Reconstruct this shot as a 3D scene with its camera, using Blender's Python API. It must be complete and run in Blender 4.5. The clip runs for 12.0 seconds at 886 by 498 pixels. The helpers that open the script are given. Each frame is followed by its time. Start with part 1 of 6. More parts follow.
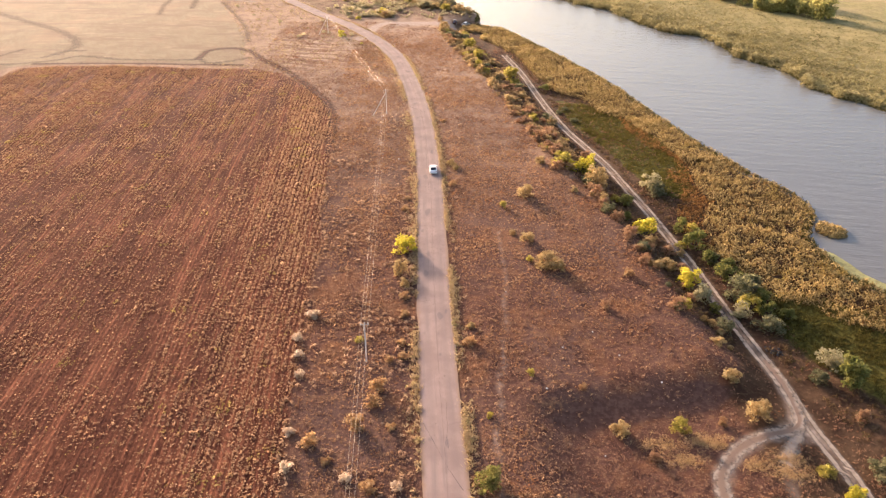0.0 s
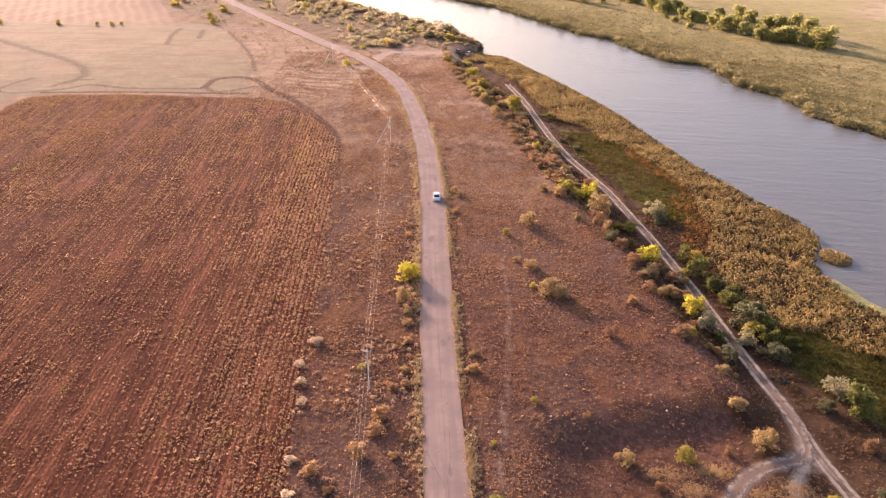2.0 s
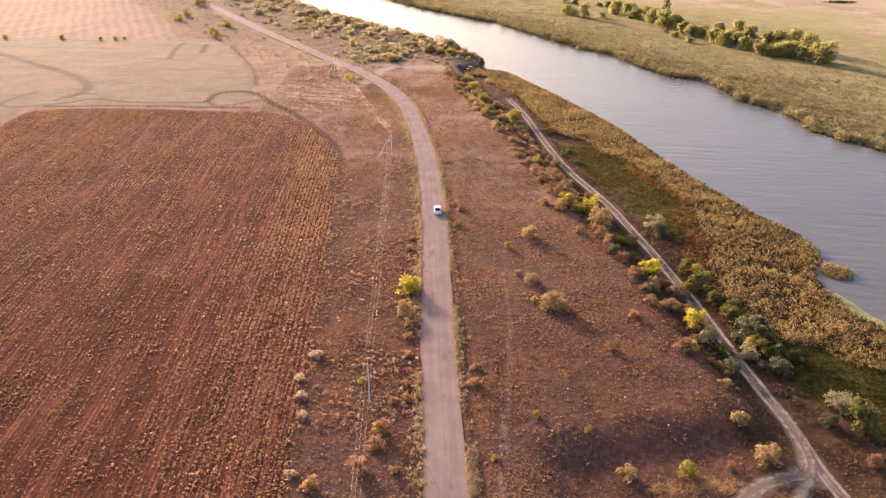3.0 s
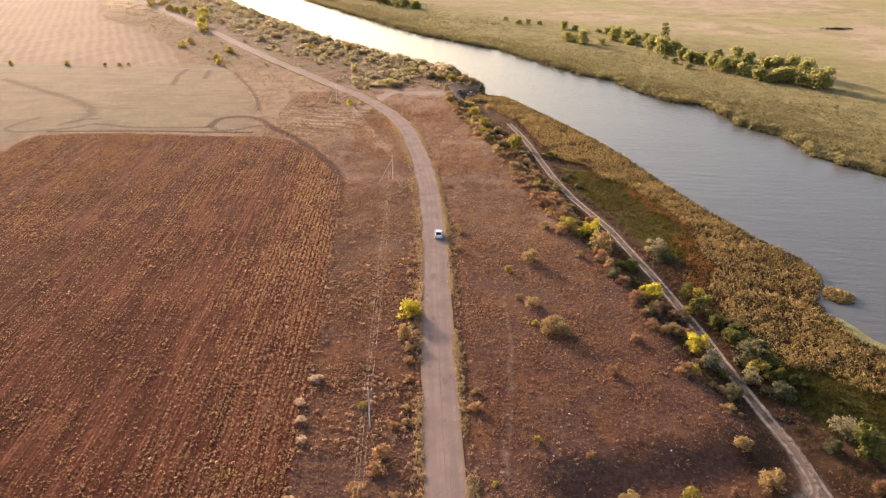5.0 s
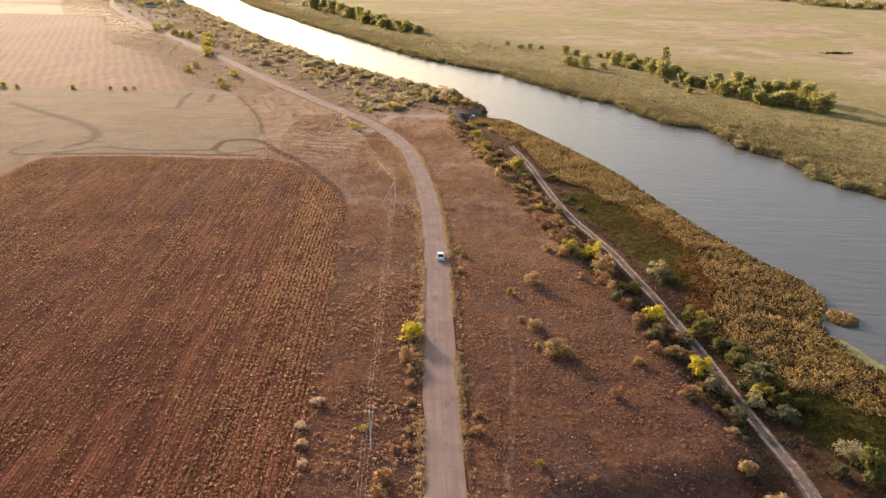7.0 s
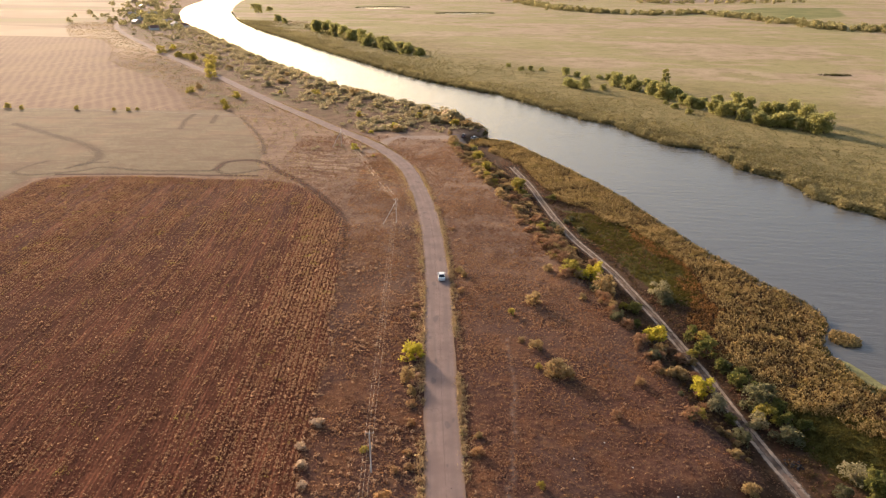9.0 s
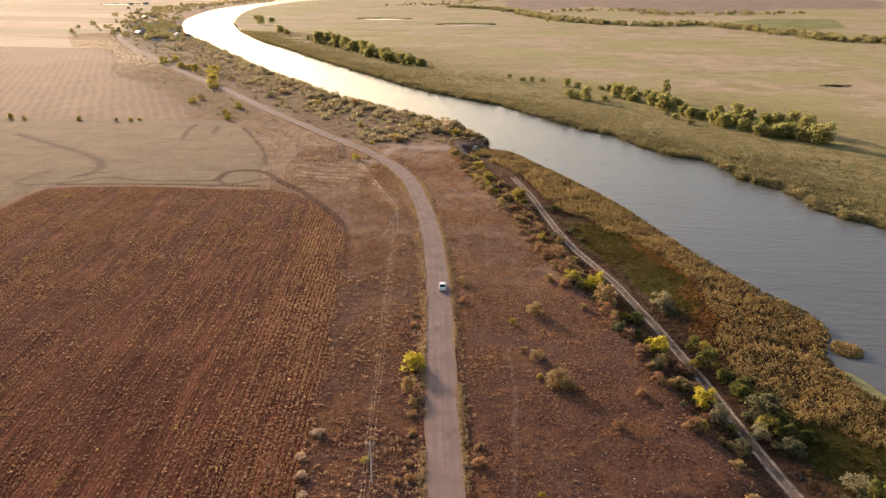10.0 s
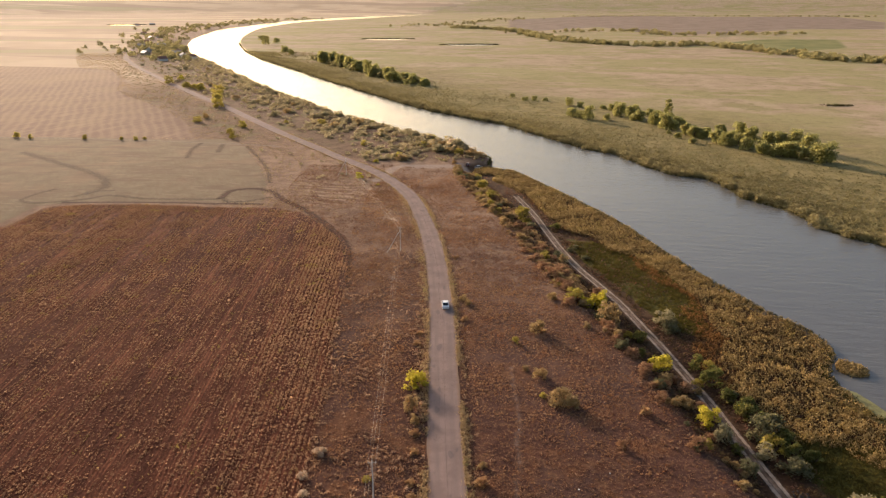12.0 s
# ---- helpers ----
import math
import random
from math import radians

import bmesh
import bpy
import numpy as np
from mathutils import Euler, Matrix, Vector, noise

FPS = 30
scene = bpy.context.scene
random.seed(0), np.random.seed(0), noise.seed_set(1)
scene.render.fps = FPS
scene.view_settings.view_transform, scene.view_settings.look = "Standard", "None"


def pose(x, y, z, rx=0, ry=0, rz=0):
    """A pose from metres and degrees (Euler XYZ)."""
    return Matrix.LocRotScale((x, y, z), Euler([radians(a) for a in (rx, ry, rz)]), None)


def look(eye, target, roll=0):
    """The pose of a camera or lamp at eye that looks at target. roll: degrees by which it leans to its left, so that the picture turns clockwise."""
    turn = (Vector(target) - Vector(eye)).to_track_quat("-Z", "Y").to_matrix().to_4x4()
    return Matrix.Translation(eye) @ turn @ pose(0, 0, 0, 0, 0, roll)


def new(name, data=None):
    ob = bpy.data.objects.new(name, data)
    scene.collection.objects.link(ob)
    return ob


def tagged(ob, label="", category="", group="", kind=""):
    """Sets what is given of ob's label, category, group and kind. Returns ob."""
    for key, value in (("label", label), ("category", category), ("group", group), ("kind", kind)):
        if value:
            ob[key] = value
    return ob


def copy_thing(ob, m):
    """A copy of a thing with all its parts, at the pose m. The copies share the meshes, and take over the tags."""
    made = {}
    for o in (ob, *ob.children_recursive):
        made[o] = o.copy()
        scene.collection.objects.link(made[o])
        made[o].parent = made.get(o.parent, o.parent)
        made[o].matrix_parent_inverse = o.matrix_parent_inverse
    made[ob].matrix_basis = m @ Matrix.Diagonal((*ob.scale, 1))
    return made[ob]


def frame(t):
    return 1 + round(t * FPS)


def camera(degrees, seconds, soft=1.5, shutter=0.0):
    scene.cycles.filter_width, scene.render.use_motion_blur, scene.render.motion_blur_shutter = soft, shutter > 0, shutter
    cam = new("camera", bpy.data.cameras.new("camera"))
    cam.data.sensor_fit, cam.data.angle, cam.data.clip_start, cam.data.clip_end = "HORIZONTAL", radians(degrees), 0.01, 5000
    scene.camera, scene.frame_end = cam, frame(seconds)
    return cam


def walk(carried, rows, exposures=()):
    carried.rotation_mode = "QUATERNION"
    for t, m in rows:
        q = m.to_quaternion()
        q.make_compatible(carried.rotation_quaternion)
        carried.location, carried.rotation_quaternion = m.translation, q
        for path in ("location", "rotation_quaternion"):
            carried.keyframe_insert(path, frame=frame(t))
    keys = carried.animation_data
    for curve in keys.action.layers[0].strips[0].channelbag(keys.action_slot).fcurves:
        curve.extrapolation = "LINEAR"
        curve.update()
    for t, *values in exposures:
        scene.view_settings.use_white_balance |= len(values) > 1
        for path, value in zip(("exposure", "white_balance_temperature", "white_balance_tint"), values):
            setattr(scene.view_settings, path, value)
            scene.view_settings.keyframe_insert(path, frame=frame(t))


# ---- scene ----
cam = camera(63.0, 12.0, 1.25)
PATH = [
    (0, (-1.00, 1.48, 70.27), (-0.690, 18.799, 60.278), 0.10),
    (0.5, (-0.98, 1.46, 70.25), (-0.691, 18.884, 60.433), 0.09),
    (1, (-0.96, 1.45, 70.23), (-0.697, 18.965, 60.586), 0.08),
    (1.5, (-0.95, 1.43, 70.21), (-0.703, 19.035, 60.724), 0.05),
    (2, (-0.93, 1.41, 70.19), (-0.716, 19.101, 60.858), 0.01),
    (2.5, (-0.92, 1.39, 70.16), (-0.720, 19.174, 61.008), 0.01),
    (3, (-0.90, 1.38, 70.14), (-0.715, 19.240, 61.149), 0.02),
    (5, (-0.84, 1.31, 70.06), (-0.683, 19.469, 61.676), -0.02),
    (5.5, (-0.82, 1.29, 70.03), (-0.688, 19.518, 61.796), -0.03),
    (6, (-0.80, 1.28, 70.01), (-0.692, 19.573, 61.935), -0.03),
    (6.5, (-0.79, 1.26, 69.99), (-0.687, 19.617, 62.052), -0.02),
    (7, (-0.77, 1.24, 69.97), (-0.677, 19.654, 62.157), -0.04),
    (9, (-0.71, 1.18, 69.88), (-0.650, 19.802, 62.599), -0.04),
    (9.5, (-0.69, 1.16, 69.86), (-0.655, 19.838, 62.713), -0.05),
    (10, (-0.68, 1.14, 69.84), (-0.653, 19.870, 62.819), -0.04),
    (10.5, (-0.66, 1.13, 69.82), (-0.644, 19.898, 62.921), -0.08),
    (11, (-0.64, 1.11, 69.80), (-0.636, 19.926, 63.020), -0.06),
    (11.5, (-0.63, 1.09, 69.77), (-0.651, 19.952, 63.119), -0.05),
    (12, (-0.61, 1.07, 69.75), (-0.670, 19.976, 63.215), -0.06),
]
walk(cam, [(t, look(eye, target, roll)) for t, eye, target, roll in PATH],
     [(0, 1.74, 6400, 17), (1, 1.64, 6350, 24), (2, 1.53, 6300, 29), (3, 1.45, 6350, 26), (5, 1.2, 6400, 16), (6, 1.11, 6400, 13), (9, 0.87, 6400, 13), (12, 0.6, 6400, 13)])

# ---- the plan of the land: polylines in metres, seen from above ----
ROAD = [(4.5, -220), (2.4, 0), (0.6, 62.6), (0.2, 75), (-0.3, 90), (-0.7, 108), (-1.0, 130), (-1.6, 162), (-3.8, 200), (-7.2, 229), (-12.2, 258),
        (-18.5, 278), (-26.3, 296), (-35.5, 312.5), (-49.2, 332.5), (-62, 353), (-90.5, 398), (-124, 455), (-151, 501), (-190, 563), (-245, 654),
        (-297, 743), (-346, 828), (-405, 945), (-440, 1040), (-470, 1130), (-520, 1260), (-600, 1500), (-700, 2000)]
TRACK = [(58, -120), (55.5, 20), (53.9, 63.9), (53.6, 68.8), (53.0, 73.4), (52.5, 78), (52.5, 83), (52.3, 88), (51.8, 94), (51.2, 100), (50.6, 108), (49.9, 118.4), (48.7, 130.6),
         (47.2, 144), (45.2, 158), (43.4, 170), (40.6, 182), (37.2, 196), (34.7, 213), (32.8, 231), (31, 250), (27, 275)]
BRANCH = [(52.1, 92), (52.4, 86), (52.0, 81.5), (51.1, 77.6), (48.4, 75.6), (44.4, 74.2), (40.5, 72.0), (37.6, 69.0), (35.6, 64.8), (35, 50), (35, 20)]
BRANCH_INNER = [(52.2, 81), (51.2, 77.4), (49.4, 74.4), (47.2, 71.6), (45.6, 69.2)]
SPUR = [(-29, 288), (-25.6, 300), (-23.5, 310), (-19, 316), (-10, 316), (0, 315), (8.4, 312)]
LBANK = [(150, -300), (112, -60), (90.5, 68.1), (80.4, 110.7), (76, 118.5), (75.3, 127), (76.2, 134), (80.6, 140.5), (82, 146.5), (81.4, 153), (77.4, 161.1), (74.2, 169.8), (70, 183.4), (64.8, 203.4), (59.3, 230.6),
         (53.7, 250.1), (46.7, 269.5), (37, 294.8), (27.7, 317.2), (19.5, 320.1), (18, 327), (18.2, 340.3), (3, 377.3), (-15.8, 405.8), (-33.1, 424.6), (-49.2, 451.1), (-71.9, 487.6), (-99.5, 537.8),
         (-132, 595), (-176.3, 680.6), (-228.5, 792.9), (-292.5, 922), (-345.7, 1028.4), (-404.8, 1177.1), (-482.6, 1432.2), (-545.7, 1760.2), (-571.3, 1967.1), (-563.4, 2226.1), (-561.5, 2438.9), (-533.9, 2769.8), (-325.1, 3447.5),
         (-13.8, 4334), (325.1, 5072.8)]
RBANK = [(280, -300), (215, 60), (160, 178), (137, 214.6), (131, 223), (126.5, 232), (127.4, 242), (125, 255), (116, 272), (116.4, 286), (113, 302), (101, 310), (93, 327), (86, 353),
         (77, 363), (64, 387), (54, 408), (38, 443), (25, 458), (4, 486), (-12, 507), (-38.5, 558), (-71.5, 623), (-121, 721), (-169, 825), (-228, 943),
         (-292, 1100), (-361, 1318), (-409, 1517), (-459, 1784), (-492, 2033), (-494, 2208), (-488, 2480), (-440, 2700), (-250, 3250), (0, 3980), (300, 4700)]
BLUFF = [(34, -300), (26, -60), (17, 45), (13.5, 66), (13, 78), (18, 81.5), (28, 83.5), (38, 86), (44.5, 89.5), (42.5, 100), (40.5, 115), (38.5, 132), (33.5, 154), (29, 183),
         (21.5, 217), (17, 241), (9, 275), (5, 300), (6, 316), (8.5, 327), (17, 329.5), (18, 338), (2, 373), (-20, 402), (-40, 423), (-58, 449), (-82, 487), (-110, 538), (-143, 596), (-188, 682),
         (-242, 796), (-307, 926), (-361, 1035), (-422, 1185), (-502, 1447), (-568, 1787), (-595, 2000), (-590, 2260), (-590, 2490), (-560, 2830), (-350, 3500), (-40, 4400), (300, 5150)]
FIELD = [(-900, 60), (-400, 120), (-178, 182), (-147, 214), (-143.5, 229), (-143.5, 239), (-142, 249), (-130, 252), (-110, 251.8), (-88.6, 249.2), (-72, 247.6), (-60, 247), (-50, 241), (-36.5, 220), (-29.6, 203), (-26.2, 168), (-25, 143), (-23.2, 128),
         (-22.5, 104), (-22.2, 92), (-21.2, 79), (-20, 63), (-16, 0), (-10, -300), (-900, -300)]
FALLOW = [(-900, 63), (-400, 123), (-182, 185), (-150, 216), (-147, 240), (-145, 251), (-130, 256), (-90, 254), (-66, 253), (-74, 292), (-85, 322), (-103, 366), (-117, 380), (-179, 385), (-242, 389), (-900, 400)]
FARFIELD = [(-1500, 402), (-242, 392), (-128, 376), (-154, 439), (-184, 486), (-234, 554), (-263, 597), (-297, 685), (-342, 770), (-390, 803), (-620, 850), (-2500, 980)]
GREEN = [(38, 222), (46, 218), (55, 208), (63, 186), (63, 164), (58, 150), (51, 156), (46.5, 178), (40, 198)]
WOODS = [(32, 2012), (152, 1826), (211, 1395), (294, 1253), (351, 1222), (415, 1251), (453, 1177), (475, 1029), (496, 923), (540, 860), (700, 700)]
WOODS_FAR = [(261, 1731), (423, 1817), (473, 1612), (556, 1609), (760, 1640)]
RIGHT_PLOUGH = [(145, 1726), (421, 2073), (460, 1610), (636, 1660), (871, 1906), (1107, 1901), (1422, 2448), (1658, 3224), (1210, 3241), (705, 3485), (236, 2827)]
RIGHT_MEADOW = [(464, 1281), (590, 1425), (738, 1423), (629, 1173), (500, 1085)]
GREEN_LOW = [(57, 102), (61, 110), (68, 110), (76, 105), (86, 100), (94, 96), (96, 70), (82, 60), (70, 76), (60, 92)]


def spline(points, step):
    """Points every step metres or so along a smooth line through the given ones."""
    p = np.array(points, float)
    q = np.vstack([2 * p[0] - p[1], p, 2 * p[-1] - p[-2]])
    out = []
    for i in range(1, len(q) - 2):
        a, b, c, d = q[i - 1:i + 3]
        n = max(2, int(np.hypot(*(c - b)) / step))
        t = (np.arange(n) / n)[:, None]
        out.append(0.5 * (2 * b + (c - a) * t + (2 * a - 5 * b + 4 * c - d) * t**2 + (3 * b - a - 3 * c + d) * t**3))
    out.append(p[-1:])
    return np.vstack(out)


def distance(line, x, y):
    """Distance from places to an open polyline."""
    line = np.asarray(line, float)
    best = np.full(np.shape(x), 1e12)
    for (ax, ay), (bx, by) in zip(line[:-1], line[1:]):
        ux, uy = bx - ax, by - ay
        t = np.clip(((x - ax) * ux + (y - ay) * uy) / (ux * ux + uy * uy + 1e-9), 0, 1)
        best = np.minimum(best, (x - ax - t * ux) ** 2 + (y - ay - t * uy) ** 2)
    return np.sqrt(best)


def inside(ring, x, y):
    """Signed distance to a closed ring, positive inside."""
    ring = [tuple(p) for p in ring]
    odd = np.zeros(np.shape(x), bool)
    for (ax, ay), (bx, by) in zip(ring, ring[1:] + ring[:1]):
        crosses = (ay > y) != (by > y)
        odd ^= crosses & (x < (bx - ax) * (y - ay) / (by - ay + (by == ay) * 1e-9) + ax)
    return np.where(odd, 1, -1) * distance(ring + ring[:1], x, y)


def smooth(v, a, b):
    t = np.clip((v - a) / (b - a), 0, 1)
    return t * t * (3 - 2 * t)


LOWLAND = BLUFF + [(6000, 5150), (6000, -300)]
RIVER = LBANK[:-2] + RBANK[-2::-1]
ROUGH = np.random.RandomState(5).uniform(-1, 1, (8, 4))


def waves(x, y, size):
    """Gentle undulation between about -1 and 1."""
    total = 0
    for a, b, c, d in ROUGH:
        total = total + np.sin((a * x + b * y) / size * 4 + c * 6) * np.cos((d * x - a * y) / size * 3 + b * 5)
    return total / 3


def height(x, y):
    """The lie of the land: a plateau at 0, a bluff, the river's flats at -3 and its bed; hills far off."""
    x, y = np.asarray(x, float), np.asarray(y, float)
    low = smooth(inside(LOWLAND, x, y), -2.5, 7.5)
    bed = smooth(inside(RIVER, x, y), 0.5, 6.0)
    hills = smooth(np.hypot(x, y), 4000, 4950) * (64 + 5 * waves(x, y, 2600))
    near = smooth(np.hypot(x, y), 520, 300)
    road = distance(ROAD, x, y)
    ditch = -0.22 * np.exp(-((road - 4.8) / 1.2) ** 2)
    rough = 0.14 * waves(x, y, 23) * (1 - low) * smooth(road, 3.5, 9) * near + 0.04 * waves(x, y, 9) * smooth(road, 3, 6) * near
    drop = 3.0 - 1.0 * smooth(x, 56, 43) * smooth(y, 95, 86)
    return -drop * low - 1.5 * bed + rough + hills + ditch

# ---- world and sun ----
SUN_AZIMUTH, SUN_HEIGHT = radians(-32), radians(14)
world = bpy.data.worlds.new("sky")
scene.world = world
world.use_nodes = True
wt = world.node_tree
sky = wt.nodes.new("ShaderNodeTexSky")
sky.sky_type, sky.sun_disc = "NISHITA", False
sky.sun_elevation, sky.sun_rotation = SUN_HEIGHT, SUN_AZIMUTH
sky.air_density, sky.dust_density, sky.ozone_density = 1.0, 4.8, 1.0
wt.nodes["Background"].inputs["Strength"].default_value = 0.15
wt.links.new(sky.outputs[0], wt.nodes["Background"].inputs["Color"])
sun = new("sun", bpy.data.lights.new("sun", "SUN"))
sun.data.energy, sun.data.angle, sun.data.color = 3.75, radians(5), (1.0, 0.77, 0.58)
SUN_WAY = Vector((math.sin(SUN_AZIMUTH) * math.cos(SUN_HEIGHT), math.cos(SUN_AZIMUTH) * math.cos(SUN_HEIGHT), math.sin(SUN_HEIGHT)))
sun.matrix_world = look(SUN_WAY * 300, (0, 0, 0))

# ---- materials ----
class Nodes:
    """Short ways to write a material's node tree."""

    def __init__(self, name, rough=0.9, gloss=0.2):
        self.mat = bpy.data.materials.new(name)
        self.mat.use_nodes = True
        self.tree = self.mat.node_tree
        self.bsdf = self.tree.nodes["Principled BSDF"]
        self.bsdf.inputs["Roughness"].default_value = rough
        self.bsdf.inputs["Specular IOR Level"].default_value = gloss
        self.place = self.tree.nodes.new("ShaderNodeNewGeometry").outputs["Position"]

    def put(self, socket, value):
        if hasattr(value, "is_output"):
            self.tree.links.new(value, socket)
        elif isinstance(value, tuple) and len(value) == 3 and socket.type == "RGBA":
            socket.default_value = (*value, 1)
        else:
            socket.default_value = value

    def noise(self, scale, detail=4.0, where=None, rough=0.6):
        n = self.tree.nodes.new("ShaderNodeTexNoise")
        n.inputs["Scale"].default_value, n.inputs["Detail"].default_value, n.inputs["Roughness"].default_value = scale, detail, rough
        self.put(n.inputs["Vector"], where or self.place)
        return n.outputs["Fac"]

    def cells(self, scale, where=None, feature="F1", out="Distance"):
        n = self.tree.nodes.new("ShaderNodeTexVoronoi")
        n.feature = feature
        n.inputs["Scale"].default_value = scale
        self.put(n.inputs["Vector"], where or self.place)
        return n.outputs[out]

    def ramp(self, value, low, high, a=0.0, b=1.0):
        n = self.tree.nodes.new("ShaderNodeMapRange")
        n.interpolation_type = "SMOOTHSTEP"
        for socket, v in zip(n.inputs, (value, low, high, a, b)):
            self.put(socket, v)
        return n.outputs[0]

    def math(self, op, a, b=0.0, c=0.0):
        n = self.tree.nodes.new("ShaderNodeMath")
        n.operation = op
        for socket, v in zip(n.inputs, (a, b, c)):
            self.put(socket, v)
        return n.outputs[0]

    def mix(self, fac, a, b, blend="MIX"):
        n = self.tree.nodes.new("ShaderNodeMix")
        n.data_type, n.blend_type = "RGBA", blend
        self.put(n.inputs[0], fac), self.put(n.inputs[6], a), self.put(n.inputs[7], b)
        return n.outputs[2]

    def attr(self, name):
        n = self.tree.nodes.new("ShaderNodeAttribute")
        n.attribute_name = name
        return n.outputs["Fac"]

    def mapped(self, scale, turn=0.0, where=None):
        where = where or self.place
        for stretch, angle in (((1, 1, 1), turn), (scale, 0.0)):
            n = self.tree.nodes.new("ShaderNodeMapping")
            n.inputs["Scale"].default_value, n.inputs["Rotation"].default_value = stretch, (0, 0, angle)
            self.put(n.inputs["Vector"], where)
            where = n.outputs[0]
        return where

    def joined(self, x, y, z=0.0):
        n = self.tree.nodes.new("ShaderNodeCombineXYZ")
        for socket, v in zip(n.inputs, (x, y, z)):
            self.put(socket, v)
        return n.outputs[0]

    def island(self):
        return self.tree.nodes.new("ShaderNodeNewGeometry").outputs["Random Per Island"]

    def chance(self):
        return self.tree.nodes.new("ShaderNodeObjectInfo").outputs["Random"]

    def bump(self, value, strength, depth):
        n = self.tree.nodes.new("ShaderNodeBump")
        n.inputs["Strength"].default_value, n.inputs["Distance"].default_value = strength, depth
        self.put(n.inputs["Height"], value)
        self.put(self.bsdf.inputs["Normal"], n.outputs[0])

    def colour(self, value):
        self.put(self.bsdf.inputs["Base Color"], value)
        return self

    def feathered(self, wide=0.55, ragged=1.3):
        """Lets a strip laid on the ground fade out raggedly towards its edges."""
        worn = self.math("ADD", self.attr("middle"), self.math("MULTIPLY", self.math("SUBTRACT", self.noise(1.1, 5), 0.5), ragged))
        self.put(self.bsdf.inputs["Alpha"], self.ramp(worn, 0.1, wide))
        return self

    def leafy(self, value, share):
        """Thin leaves: a share of the light passes through."""
        self.colour(value)
        t = self.tree.nodes.new("ShaderNodeBsdfTranslucent")
        self.put(t.inputs["Color"], value)
        m = self.tree.nodes.new("ShaderNodeMixShader")
        m.inputs[0].default_value = share
        self.put(m.inputs[1], self.bsdf.outputs[0]), self.put(m.inputs[2], t.outputs[0])
        self.put(self.tree.nodes["Material Output"].inputs["Surface"], m.outputs[0])
        return self


def plain(name, colour, rough=0.6, gloss=0.4, metal=0.0, grain=0.12, scale=6.0):
    n = Nodes(name, rough, gloss)
    n.bsdf.inputs["Metallic"].default_value = metal
    dark = tuple(c * (1 - grain * 2) for c in colour)
    return n.colour(n.mix(n.ramp(n.noise(scale), 0.3, 0.7), dark, colour)).mat


def leaf_material(name, deep, mid, light, share=0.4):
    n = Nodes(name, 0.75, 0.25)
    c = n.mix(n.island(), deep, mid)
    c = n.mix(n.ramp(n.noise(0.9, 3), 0.45, 0.7), c, light)
    c = n.mix(n.math("MULTIPLY", n.chance(), 0.35), c, deep)
    return n.leafy(c, share).mat


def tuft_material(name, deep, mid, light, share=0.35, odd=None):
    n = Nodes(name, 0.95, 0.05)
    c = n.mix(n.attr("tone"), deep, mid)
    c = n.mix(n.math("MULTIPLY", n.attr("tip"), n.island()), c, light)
    if odd:
        c = n.mix(n.math("MULTIPLY", n.ramp(n.noise(0.22, 3), 0.56, 0.68), n.ramp(n.island(), 0.3, 0.6)), c, odd)
    return n.leafy(c, share).mat


